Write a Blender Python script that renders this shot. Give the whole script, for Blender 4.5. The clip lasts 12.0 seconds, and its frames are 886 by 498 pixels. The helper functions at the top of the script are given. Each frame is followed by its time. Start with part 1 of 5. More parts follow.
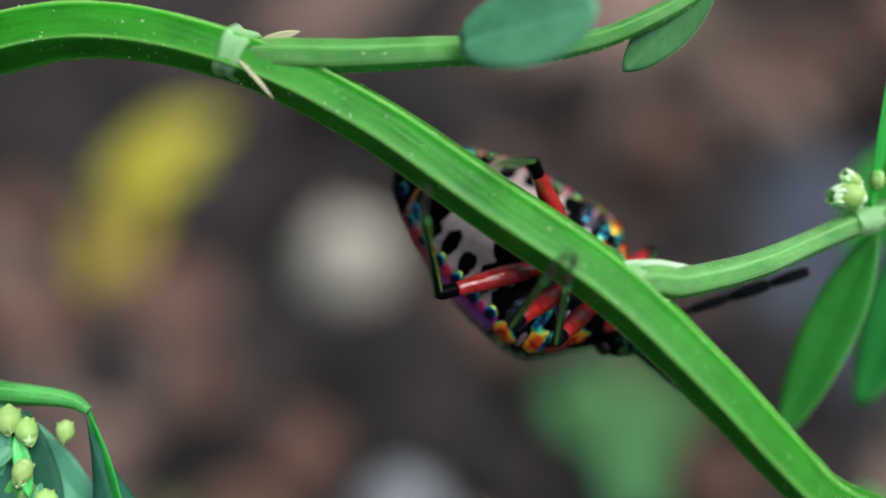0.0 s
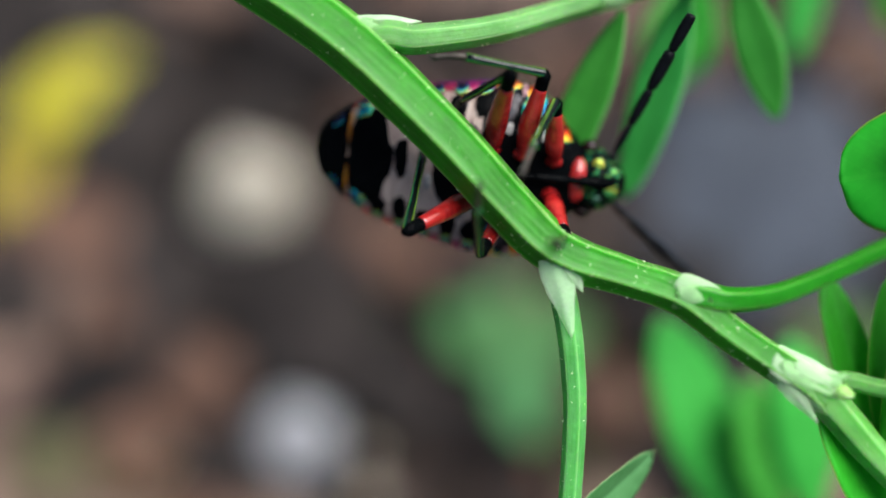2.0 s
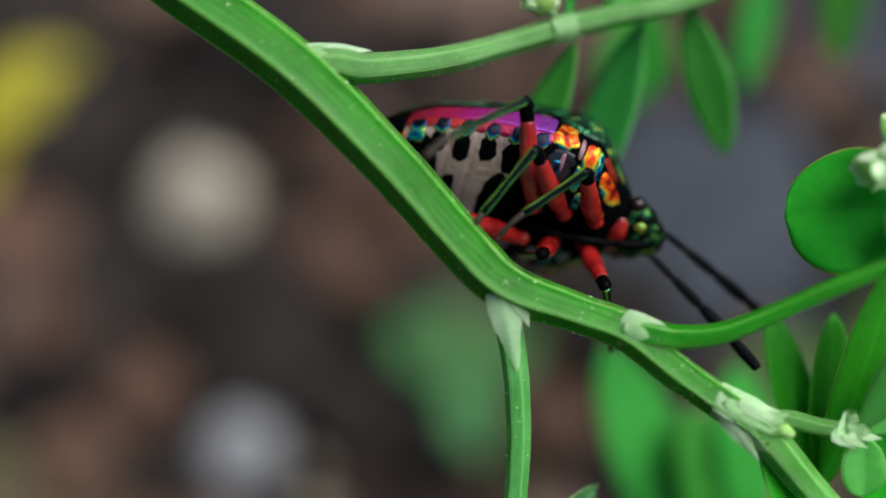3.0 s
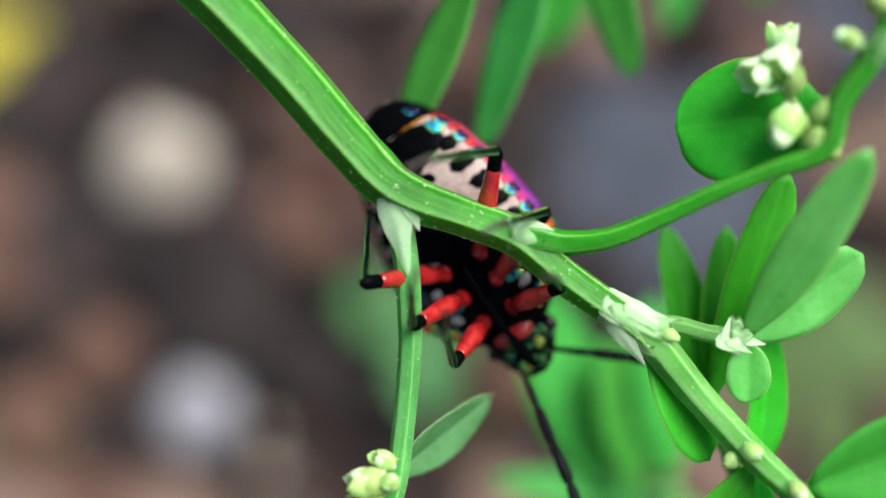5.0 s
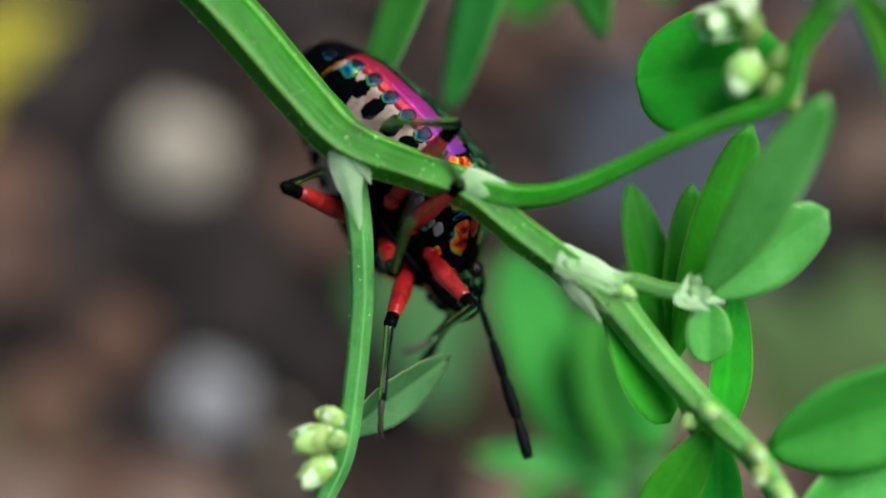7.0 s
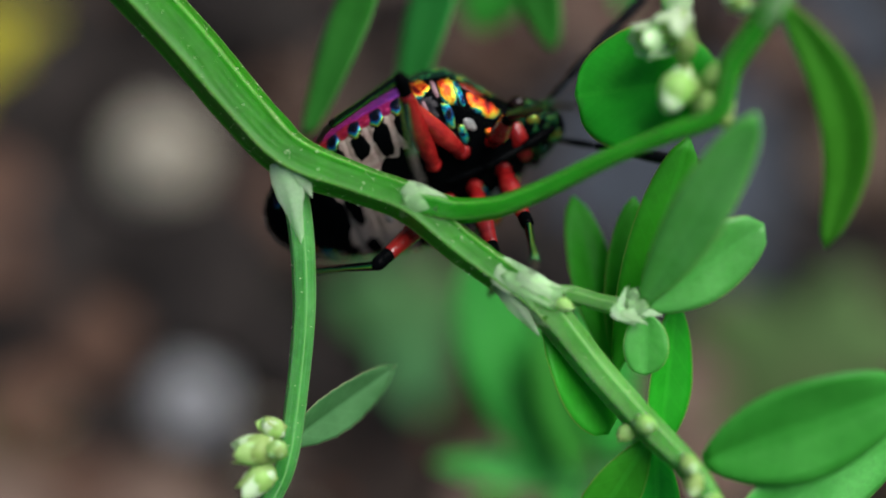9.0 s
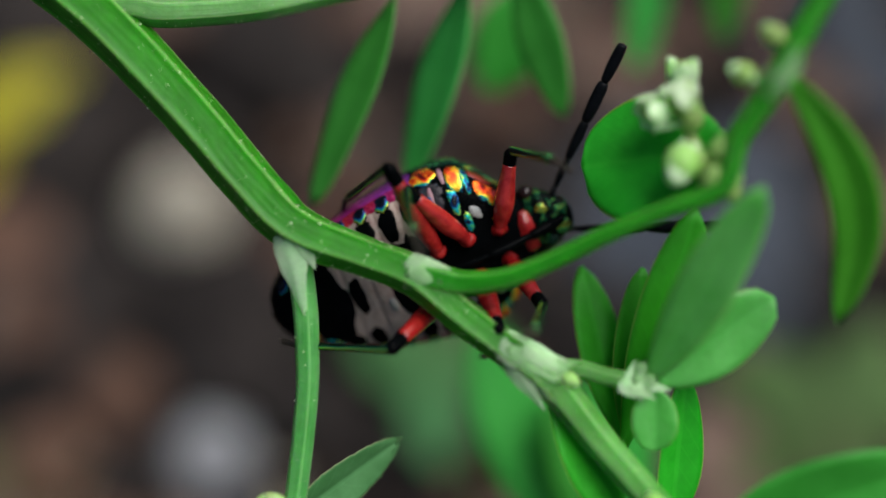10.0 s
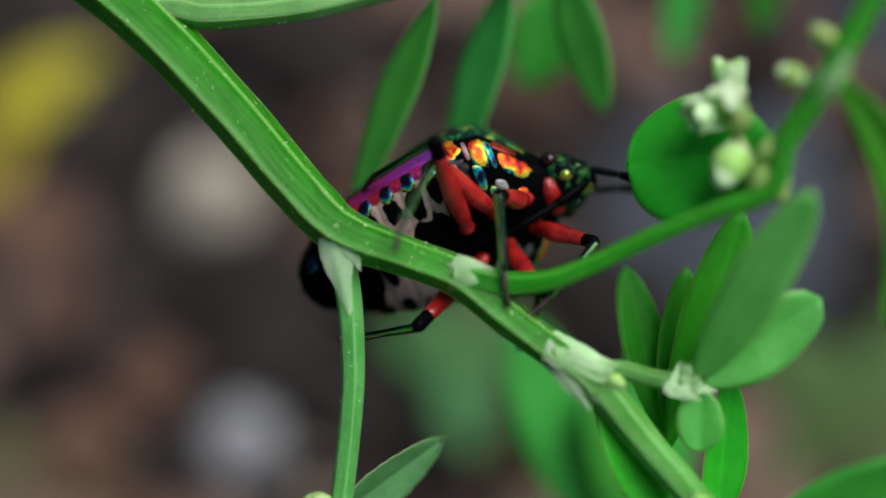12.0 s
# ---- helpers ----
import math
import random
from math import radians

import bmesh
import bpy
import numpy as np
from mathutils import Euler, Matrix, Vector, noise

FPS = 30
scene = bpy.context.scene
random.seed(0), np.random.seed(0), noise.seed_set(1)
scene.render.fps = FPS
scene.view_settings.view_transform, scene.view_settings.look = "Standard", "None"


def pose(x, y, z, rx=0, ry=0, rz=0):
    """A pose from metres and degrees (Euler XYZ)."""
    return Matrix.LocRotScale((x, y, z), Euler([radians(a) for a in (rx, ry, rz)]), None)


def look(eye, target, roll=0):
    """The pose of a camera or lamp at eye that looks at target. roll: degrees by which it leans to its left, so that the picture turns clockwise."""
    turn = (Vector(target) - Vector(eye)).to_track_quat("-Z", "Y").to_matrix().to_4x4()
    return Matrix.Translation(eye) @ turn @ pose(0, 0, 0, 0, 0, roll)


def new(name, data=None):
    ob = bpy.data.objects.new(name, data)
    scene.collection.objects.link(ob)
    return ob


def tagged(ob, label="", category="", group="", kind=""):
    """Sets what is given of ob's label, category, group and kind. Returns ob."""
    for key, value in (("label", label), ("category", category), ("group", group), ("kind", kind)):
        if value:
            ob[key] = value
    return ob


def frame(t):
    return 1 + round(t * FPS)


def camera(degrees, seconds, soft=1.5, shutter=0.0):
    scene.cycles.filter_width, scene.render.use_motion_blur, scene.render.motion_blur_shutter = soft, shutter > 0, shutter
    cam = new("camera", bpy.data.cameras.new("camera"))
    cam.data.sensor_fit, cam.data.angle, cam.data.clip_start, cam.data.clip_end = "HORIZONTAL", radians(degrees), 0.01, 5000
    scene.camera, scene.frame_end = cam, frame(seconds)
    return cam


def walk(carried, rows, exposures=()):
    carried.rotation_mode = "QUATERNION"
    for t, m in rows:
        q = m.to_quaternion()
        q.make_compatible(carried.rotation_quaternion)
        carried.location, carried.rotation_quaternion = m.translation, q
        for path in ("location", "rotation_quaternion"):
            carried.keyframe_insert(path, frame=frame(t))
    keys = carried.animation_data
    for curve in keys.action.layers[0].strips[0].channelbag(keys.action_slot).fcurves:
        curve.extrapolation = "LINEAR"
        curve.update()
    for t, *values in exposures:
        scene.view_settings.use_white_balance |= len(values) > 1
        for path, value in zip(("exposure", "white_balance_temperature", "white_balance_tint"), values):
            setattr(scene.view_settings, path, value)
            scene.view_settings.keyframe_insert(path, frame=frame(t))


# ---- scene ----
cam = camera(43.0, 12.0, soft=1.8)
cam.data.dof.use_dof = True
cam.data.dof.focus_distance = 0.0477
cam.data.dof.aperture_fstop = 9.2

MM = 0.001
# the shoot's own space: x to the right, y up along it, z towards the lens; its origin hangs 93 mm over the soil
SHOOT = pose(0, 0.0199, 0.0934, 25, 0, 0)

# t, place in the shoot's space in mm, turn in degrees
CAMERA_ROWS = [
    (0, -14.35, 14.84, 47.40, 0.15, 4.57, -1.73),
    (0.5, -11.46, 12.61, 46.41, 0.24, 4.82, -1.33),
    (1, -11.29, 9.06, 47.40, 0.65, 4.06, -1.48),
    (1.5, -9.16, 6.61, 47.18, 0.22, 3.07, -2.03),
    (2, -4.68, 3.92, 47.44, 0.58, 3.18, -1.64),
    (2.5, -2.95, 4.95, 47.28, 0.68, 2.31, -0.90),
    (3, -4.50, 5.08, 47.11, 0.84, 0.68, -0.56),
    (3.5, -1.06, 4.80, 48.07, 1.03, 0.47, -0.20),
    (5.5, 0.00, 0.00, 47.00, -0.00, -0.00, 0.00),
    (6, 1.20, -0.89, 46.61, -0.49, 1.18, -0.34),
    (6.5, 2.16, -0.81, 46.47, 0.58, 1.88, 0.01),
    (8.5, 6.07, -1.28, 47.10, 1.21, 2.92, 0.53),
    (9, 5.88, -0.24, 46.90, 0.80, 2.34, 0.48),
    (9.5, 6.77, 0.47, 46.45, 2.40, 3.91, 0.87),
    (10, 6.87, 1.04, 46.33, 2.95, 3.83, 0.52),
    (10.5, 6.19, 2.70, 44.51, 2.63, 5.09, 1.02),
    (11, 4.73, 2.77, 44.53, 1.96, 3.90, 0.35),
    (11.5, 5.17, 2.05, 46.98, 2.27, 4.29, 0.50),
    (12, 5.91, 1.95, 46.52, 1.87, 4.93, 0.41),
]
walk(cam, [(t, SHOOT @ pose(x * MM, y * MM, z * MM, rx, ry, rz)) for t, x, y, z, rx, ry, rz in CAMERA_ROWS],
     exposures=[(0, 0.77, 6140, 10), (0.5, 1.17, 6140, 12), (1, 1.02, 6350, 12), (1.5, 1.12, 6300, 12), (2, 1.12, 6400, 11), (2.5, 0.92, 6450, 10), (3, 0.47, 6500, 10), (3.5, 0.47, 6500, 10), (5.5, 1.4, 6500, 17), (6, 1.3, 6500, 15), (6.5, 0.95, 6500, 13), (8.5, 0.4, 6500, 10), (9, 0.35, 6500, 10), (9.5, 0.35, 6500, 10), (10, 0.3, 6500, 10), (10.5, 0.97, 6500, 12), (11, 0.85, 6500, 13), (11.5, 0.75, 6500, 13), (12, 0.35, 6500, 11)])

# ---- light ----
world = bpy.data.worlds.new("sky")
scene.world = world
world.use_nodes = True
wn = world.node_tree.nodes
sky = wn.new("ShaderNodeTexSky")
sky.sky_type = "NISHITA"
sky.sun_disc = False
sky.sun_elevation, sky.sun_rotation = radians(60), radians(66)
sky.air_density, sky.dust_density = 1.0, 3.0
wn["Background"].inputs["Strength"].default_value = 0.052
world.node_tree.links.new(sky.outputs[0], wn["Background"].inputs["Color"])

sun = new("sun", bpy.data.lights.new("sun", "SUN"))
sun.data.energy, sun.data.angle, sun.data.color = 3.5, radians(48), (1.0, 0.985, 0.96)
sun.matrix_world = look((0.47, 0.22, 0.95), (0, 0.02, 0.08))


# ---- materials ----
def material(name):
    m = bpy.data.materials.new(name)
    m.use_nodes = True
    return m, m.node_tree.nodes, m.node_tree.links, m.node_tree.nodes["Principled BSDF"]


def ramp(n, stops):
    r = n.new("ShaderNodeValToRGB")
    e = r.color_ramp.elements
    while len(e) < len(stops):
        e.new(0.5)
    for k, (p, c) in zip(e, stops):
        k.position, k.color = p, (*c, 1)
    return r


def texture(n, l, kind, scale, detail=4.0, rough=0.6):
    tc = n.new("ShaderNodeTexCoord")
    t = n.new(kind)
    t.inputs["Scale"].default_value = scale
    if "Detail" in t.inputs:
        t.inputs["Detail"].default_value = detail
    if "Roughness" in t.inputs:
        t.inputs["Roughness"].default_value = rough
    l.new(tc.outputs["Object"], t.inputs["Vector"])
    return t


def bump(n, l, source, b, strength, distance):
    k = n.new("ShaderNodeBump")
    k.inputs["Strength"].default_value, k.inputs["Distance"].default_value = strength, distance
    l.new(source, k.inputs["Height"])
    l.new(k.outputs["Normal"], b.inputs["Normal"])
    return k


def mix(n, l, kind, fac, a, b):
    m = n.new("ShaderNodeMix")
    m.data_type, m.blend_type = "RGBA", kind
    ins = [s for s in m.inputs if s.enabled]
    for sock, v in zip(ins, (fac, a, b)):
        if isinstance(v, (int, float)):
            sock.default_value = v
        elif isinstance(v, tuple):
            sock.default_value = (*v, 1)
        else:
            l.new(v, sock)
    return [s for s in m.outputs if s.enabled][0]


def math_node(n, l, op, a, b=None):
    m = n.new("ShaderNodeMath")
    m.operation = op
    for sock, v in zip(m.inputs, (a, b)):
        if v is None:
            continue
        if isinstance(v, (int, float)):
            sock.default_value = v
        else:
            l.new(v, sock)
    return m.outputs[0]


def plant_skin(name, dark, light, thin=0.25, rough=0.45, scale=900, vein=0.0, spots=(0.35, 0.3, 0.12), spot_part=0.04, streaks=0.0, rim=None, shine=0.4, relief=0.35, ribs=None, rib_count=6, flesh=0.0, clear=0.0):
    """Leaf and stem skin: two greens, fine cells, pale or brown flecks, light through the blade or the flesh, veins
    along the blade's own x, pale ribs along a stalk with the light on its ridges put into the colour.
    """
    m, n, l, b = material(name)
    big = texture(n, l, "ShaderNodeTexNoise", scale * 0.35)
    fine = texture(n, l, "ShaderNodeTexNoise", scale * 4.5, 6)
    c1 = ramp(n, [(0.3, dark), (0.7, light)])
    l.new(big.outputs["Fac"], c1.inputs["Fac"])
    col = mix(n, l, "MULTIPLY", 0.5, c1.outputs["Color"], mix(n, l, "MIX", fine.outputs["Fac"], (0.55, 0.6, 0.5), (1.3, 1.25, 1.3)))
    uvn = n.new("ShaderNodeUVMap")
    if streaks:
        mp = n.new("ShaderNodeMapping")
        mp.inputs["Scale"].default_value = (60, 0.3, 1)
        l.new(uvn.outputs[0], mp.inputs["Vector"])
        st = n.new("ShaderNodeTexNoise")
        st.inputs["Scale"].default_value, st.inputs["Detail"].default_value = 1.0, 5
        l.new(mp.outputs[0], st.inputs["Vector"])
        tone = ramp(n, [(0.3, (0.55, 0.68, 0.45)), (0.5, (1.0, 1.0, 1.0)), (0.68, (1.2, 1.15, 1.4))])
        l.new(st.outputs["Fac"], tone.inputs["Fac"])
        col = mix(n, l, "MULTIPLY", streaks, col, tone.outputs["Color"])
    # pale bands on the ridges: lighter skin, plus the light they catch, painted in
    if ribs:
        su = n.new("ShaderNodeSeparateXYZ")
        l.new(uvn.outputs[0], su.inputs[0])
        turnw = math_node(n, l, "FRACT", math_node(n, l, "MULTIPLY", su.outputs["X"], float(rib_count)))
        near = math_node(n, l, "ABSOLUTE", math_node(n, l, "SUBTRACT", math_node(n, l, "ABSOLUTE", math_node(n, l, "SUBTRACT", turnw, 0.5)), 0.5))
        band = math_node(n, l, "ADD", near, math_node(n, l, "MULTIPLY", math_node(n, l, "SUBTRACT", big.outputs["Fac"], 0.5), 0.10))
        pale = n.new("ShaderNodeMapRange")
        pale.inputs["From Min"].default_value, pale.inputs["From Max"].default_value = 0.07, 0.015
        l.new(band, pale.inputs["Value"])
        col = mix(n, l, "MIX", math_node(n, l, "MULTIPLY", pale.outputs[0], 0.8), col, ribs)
    if rim:
        sp = n.new("ShaderNodeSeparateXYZ")
        l.new(uvn.outputs[0], sp.inputs[0])
        off = math_node(n, l, "ABSOLUTE", math_node(n, l, "SUBTRACT", sp.outputs["Y"], 0.5))
        edge = math_node(n, l, "GREATER_THAN", math_node(n, l, "ADD", off, math_node(n, l, "MULTIPLY", fine.outputs["Fac"], 0.03)), 0.497)
        col = mix(n, l, "MIX", math_node(n, l, "MULTIPLY", edge, 0.75), col, rim)
    info = n.new("ShaderNodeObjectInfo")
    hsv = n.new("ShaderNodeHueSaturation")
    l.new(col, hsv.inputs["Color"])
    l.new(math_node(n, l, "ADD", 0.485, math_node(n, l, "MULTIPLY", info.outputs["Random"], 0.03)), hsv.inputs["Hue"])
    l.new(math_node(n, l, "ADD", 0.85, math_node(n, l, "MULTIPLY", info.outputs["Random"], 0.3)), hsv.inputs["Value"])
    col = hsv.outputs["Color"]
    height = fine.outputs["Fac"]
    if vein:
        tc = n.new("ShaderNodeTexCoord")
        sep = n.new("ShaderNodeSeparateXYZ")
        l.new(tc.outputs["Object"], sep.inputs[0])
        ay = math_node(n, l, "ABSOLUTE", sep.outputs["Y"])
        rib = math_node(n, l, "LESS_THAN", ay, 0.00011)
        slant = math_node(n, l, "SUBTRACT", sep.outputs["X"], math_node(n, l, "MULTIPLY", ay, 1.3))
        wav = math_node(n, l, "SINE", math_node(n, l, "ADD", math_node(n, l, "MULTIPLY", slant, 6500.0), math_node(n, l, "MULTIPLY", big.outputs["Fac"], 5.0)))
        line = math_node(n, l, "GREATER_THAN", wav, 0.93)
        both = math_node(n, l, "MAXIMUM", rib, math_node(n, l, "MULTIPLY", line, 0.45))
        col = mix(n, l, "MIX", math_node(n, l, "MULTIPLY", both, vein), col, tuple(min(1, 1.6 * x + 0.03) for x in light))
        height = math_node(n, l, "ADD", height, math_node(n, l, "MULTIPLY", both, -1.2))
    speck = texture(n, l, "ShaderNodeTexVoronoi", scale * 1.9)
    hit = math_node(n, l, "LESS_THAN", speck.outputs["Distance"], spot_part * 3.2)
    gate = math_node(n, l, "GREATER_THAN", texture(n, l, "ShaderNodeTexNoise", scale * 0.8).outputs["Fac"], 0.56)
    col = mix(n, l, "MIX", math_node(n, l, "MULTIPLY", math_node(n, l, "MULTIPLY", hit, gate), 0.6), col, spots)
    l.new(col, b.inputs["Base Color"])
    b.inputs["Roughness"].default_value = rough
    b.inputs["Specular IOR Level"].default_value = shine
    if flesh:
        b.inputs["Subsurface Weight"].default_value = flesh
        b.inputs["Subsurface Radius"].default_value = (0.22, 1.0, 0.10)
        b.inputs["Subsurface Scale"].default_value = 0.0028
    bump(n, l, height, b, relief, 0.00006)
    if thin:
        tr = n.new("ShaderNodeBsdfTranslucent")
        l.new(mix(n, l, "MULTIPLY", 1.0, col, (1.1, 1.55, 0.65)), tr.inputs["Color"])
        ms = n.new("ShaderNodeMixShader")
        ms.inputs[0].default_value = thin
        l.new(b.outputs[0], ms.inputs[1])
        l.new(tr.outputs[0], ms.inputs[2])
        l.new(ms.outputs[0], n["Material Output"].inputs["Surface"])
        if clear:
            film = n.new("ShaderNodeBsdfTransparent")
            mc = n.new("ShaderNodeMixShader")
            gap = n.new("ShaderNodeMapRange")
            gap.inputs["To Min"].default_value, gap.inputs["To Max"].default_value = clear * 0.35, min(0.95, clear * 1.65)
            l.new(big.outputs["Fac"], gap.inputs["Value"])
            l.new(gap.outputs[0], mc.inputs[0])
            l.new(ms.outputs[0], mc.inputs[1])
            l.new(film.outputs[0], mc.inputs[2])
            l.new(mc.outputs[0], n["Material Output"].inputs["Surface"])
    return m


def spangle(name, stops, skew=0.0, rough=0.24, metal=0.6, wander=0.5, gloss=0.4, spread=0.8):
    """Iridescent patch: colours that run from its middle to its rim, shifted towards the side of the midline, broken by fine glitter."""
    m, n, l, b = material(name)
    uvn = n.new("ShaderNodeUVMap")
    sp = n.new("ShaderNodeSeparateXYZ")
    l.new(uvn.outputs[0], sp.inputs[0])
    u = math_node(n, l, "SUBTRACT", math_node(n, l, "MULTIPLY", sp.outputs["X"], 2.0), 1.0)
    v = math_node(n, l, "SUBTRACT", math_node(n, l, "MULTIPLY", sp.outputs["Y"], 2.0), 1.0)
    e = math_node(n, l, "SQRT", math_node(n, l, "ADD", math_node(n, l, "MULTIPLY", u, u), math_node(n, l, "MULTIPLY", v, v)))
    e = math_node(n, l, "SUBTRACT", math_node(n, l, "MULTIPLY", e, spread), math_node(n, l, "MULTIPLY", v, skew))
    t = texture(n, l, "ShaderNodeTexNoise", 1150, 4)
    t.inputs["Distortion"].default_value = 1.4
    e = math_node(n, l, "ADD", e, math_node(n, l, "MULTIPLY", math_node(n, l, "SUBTRACT", t.outputs["Fac"], 0.5), wander))
    r = ramp(n, stops)
    l.new(e, r.inputs["Fac"])
    glit = texture(n, l, "ShaderNodeTexVoronoi", 16000)
    shade = ramp(n, [(0.0, (0.75, 0.75, 0.75)), (1.0, (1.15, 1.15, 1.15))])
    l.new(glit.outputs["Color"], shade.inputs["Fac"])
    l.new(mix(n, l, "MULTIPLY", 1.0, r.outputs["Color"], shade.outputs["Color"]), b.inputs["Base Color"])
    b.inputs["Metallic"].default_value = metal
    b.inputs["Roughness"].default_value = rough
    b.inputs["Specular IOR Level"].default_value = gloss
    wrinkle = texture(n, l, "ShaderNodeTexNoise", 3200, 3)
    bump(n, l, math_node(n, l, "ADD", math_node(n, l, "MULTIPLY", wrinkle.outputs["Fac"], 4.0), glit.outputs["Distance"]), b, 0.3, 0.00003)
    return m


def chitin(name, stops, rough=0.22, metal=0.0, scale=700, coat=0.0, gloss=0.4, along=None, relief=0.3, index=1.5):
    """Insect shell: a colour that wanders over the plate and fine pits."""
    m, n, l, b = material(name)
    t = texture(n, l, "ShaderNodeTexNoise", scale, 3)
    t.inputs["Distortion"].default_value = 0.6
    r = ramp(n, stops)
    if along:
        tc = n.new("ShaderNodeTexCoord")
        sep = n.new("ShaderNodeSeparateXYZ")
        l.new(tc.outputs["Object"], sep.inputs[0])
        span = math_node(n, l, "DIVIDE", math_node(n, l, "SUBTRACT", sep.outputs["X"], along[0] * 0.001), (along[1] - along[0]) * 0.001)
        l.new(math_node(n, l, "ADD", span, math_node(n, l, "MULTIPLY", math_node(n, l, "SUBTRACT", t.outputs["Fac"], 0.5), 0.5)), r.inputs["Fac"])
    else:
        l.new(t.outputs["Fac"], r.inputs["Fac"])
    l.new(r.outputs["Color"], b.inputs["Base Color"])
    pits = texture(n, l, "ShaderNodeTexVoronoi", 9000)
    fine = texture(n, l, "ShaderNodeTexNoise", 5000, 5)
    b.inputs["Metallic"].default_value = metal
    l.new(math_node(n, l, "ADD", rough - 0.08, math_node(n, l, "MULTIPLY", fine.outputs["Fac"], 0.18)), b.inputs["Roughness"])
    b.inputs["Coat Weight"].default_value = coat
    b.inputs["Coat Roughness"].default_value = 0.12
    wrinkle = texture(n, l, "ShaderNodeTexNoise", 2600, 2)
    b.inputs["Specular IOR Level"].default_value = gloss
    b.inputs["IOR"].default_value = index
    h = math_node(n, l, "ADD", math_node(n, l, "MULTIPLY", wrinkle.outputs["Fac"], 6.0), math_node(n, l, "ADD", pits.outputs["Distance"], fine.outputs["Fac"]))
    bump(n, l, h, b, relief, 0.00003)
    return m


def stony(name, stops, scale=160, rough=0.85, deep=0.0012):
    m, n, l, b = material(name)
    a = texture(n, l, "ShaderNodeTexNoise", scale, 8, 0.65)
    f = texture(n, l, "ShaderNodeTexNoise", scale * 9, 6, 0.7)
    r = ramp(n, stops)
    l.new(a.outputs["Fac"], r.inputs["Fac"])
    info = n.new("ShaderNodeObjectInfo")
    val = math_node(n, l, "ADD", 0.75, math_node(n, l, "MULTIPLY", info.outputs["Random"], 0.5))
    col = mix(n, l, "MULTIPLY", 0.5, r.outputs["Color"], f.outputs["Color"])
    hsv = n.new("ShaderNodeHueSaturation")
    l.new(col, hsv.inputs["Color"])
    l.new(val, hsv.inputs["Value"])
    l.new(hsv.outputs["Color"], b.inputs["Base Color"])
    b.inputs["Roughness"].default_value = rough
    b.inputs["Specular IOR Level"].default_value = 0.26
    bump(n, l, math_node(n, l, "ADD", a.outputs["Fac"], f.outputs["Fac"]), b, 0.6, deep)
    return m


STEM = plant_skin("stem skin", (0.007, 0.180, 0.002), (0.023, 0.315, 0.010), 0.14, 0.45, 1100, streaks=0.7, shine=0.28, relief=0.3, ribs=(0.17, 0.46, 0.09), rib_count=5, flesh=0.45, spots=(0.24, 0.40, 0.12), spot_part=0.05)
TWIG = plant_skin("twig skin", (0.048, 0.22, 0.038), (0.118, 0.36, 0.092), 0.12, 0.6, 1300, spots=(0.36, 0.27, 0.14), spot_part=0.10, streaks=0.6, shine=0.24, relief=0.45, ribs=(0.20, 0.42, 0.14), flesh=0.5)
TWIG_PALE = plant_skin("pale twig skin", (0.068, 0.25, 0.055), (0.155, 0.40, 0.125), 0.12, 0.6, 1300, spots=(0.34, 0.24, 0.12), spot_part=0.12, streaks=0.6, shine=0.24, relief=0.45, ribs=(0.24, 0.46, 0.18), flesh=0.5)
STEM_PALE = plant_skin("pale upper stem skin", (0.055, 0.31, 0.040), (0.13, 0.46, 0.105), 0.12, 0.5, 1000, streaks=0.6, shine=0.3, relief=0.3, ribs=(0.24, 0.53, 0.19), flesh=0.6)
LEAF = plant_skin("leaf blade", (0.030, 0.36, 0.014), (0.066, 0.48, 0.032), 0.4, 0.5, 500, vein=0.08, rim=(0.34, 0.38, 0.08), shine=0.25, relief=0.2, spots=(0.03, 0.18, 0.02), spot_part=0.06)
LEAF_PALE = plant_skin("young leaf blade", (0.060, 0.47, 0.055), (0.165, 0.63, 0.155), 0.42, 0.36, 700, vein=0.05, rim=(0.44, 0.60, 0.22), shine=0.6, relief=0.4, spots=(0.38, 0.66, 0.34), spot_part=0.08)
LEAF_BLUE = plant_skin("old leaf blade", (0.055, 0.24, 0.115), (0.11, 0.35, 0.19), 0.2, 0.55, 900, vein=0.15, spots=(0.36, 0.50, 0.40), spot_part=0.08, relief=0.5)
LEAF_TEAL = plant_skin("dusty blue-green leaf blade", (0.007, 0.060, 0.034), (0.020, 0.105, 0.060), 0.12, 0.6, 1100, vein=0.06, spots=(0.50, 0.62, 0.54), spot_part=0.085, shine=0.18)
OCREA = plant_skin("papery sheath", (0.50, 0.73, 0.46), (0.80, 0.92, 0.76), 0.35, 0.55, 1800, spots=(0.40, 0.34, 0.16), rim=(0.58, 0.60, 0.44), clear=0.52)
COLLAR = plant_skin("greenish papery collar", (0.40, 0.62, 0.34), (0.74, 0.90, 0.68), 0.35, 0.55, 1500, spots=(0.40, 0.34, 0.16), rim=(0.55, 0.52, 0.34), clear=0.52)
# leaf green lightened in colour to offset the shadow of leaves and stem
LEAF_LIFTED = plant_skin("lightened leaf blade", (0.024, 0.39, 0.012), (0.060, 0.55, 0.036), 0.5, 0.45, 500, vein=0.1, rim=(0.36, 0.50, 0.12), shine=0.3, relief=0.2)
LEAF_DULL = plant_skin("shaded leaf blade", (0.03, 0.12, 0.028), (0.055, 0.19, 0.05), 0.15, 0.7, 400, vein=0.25)
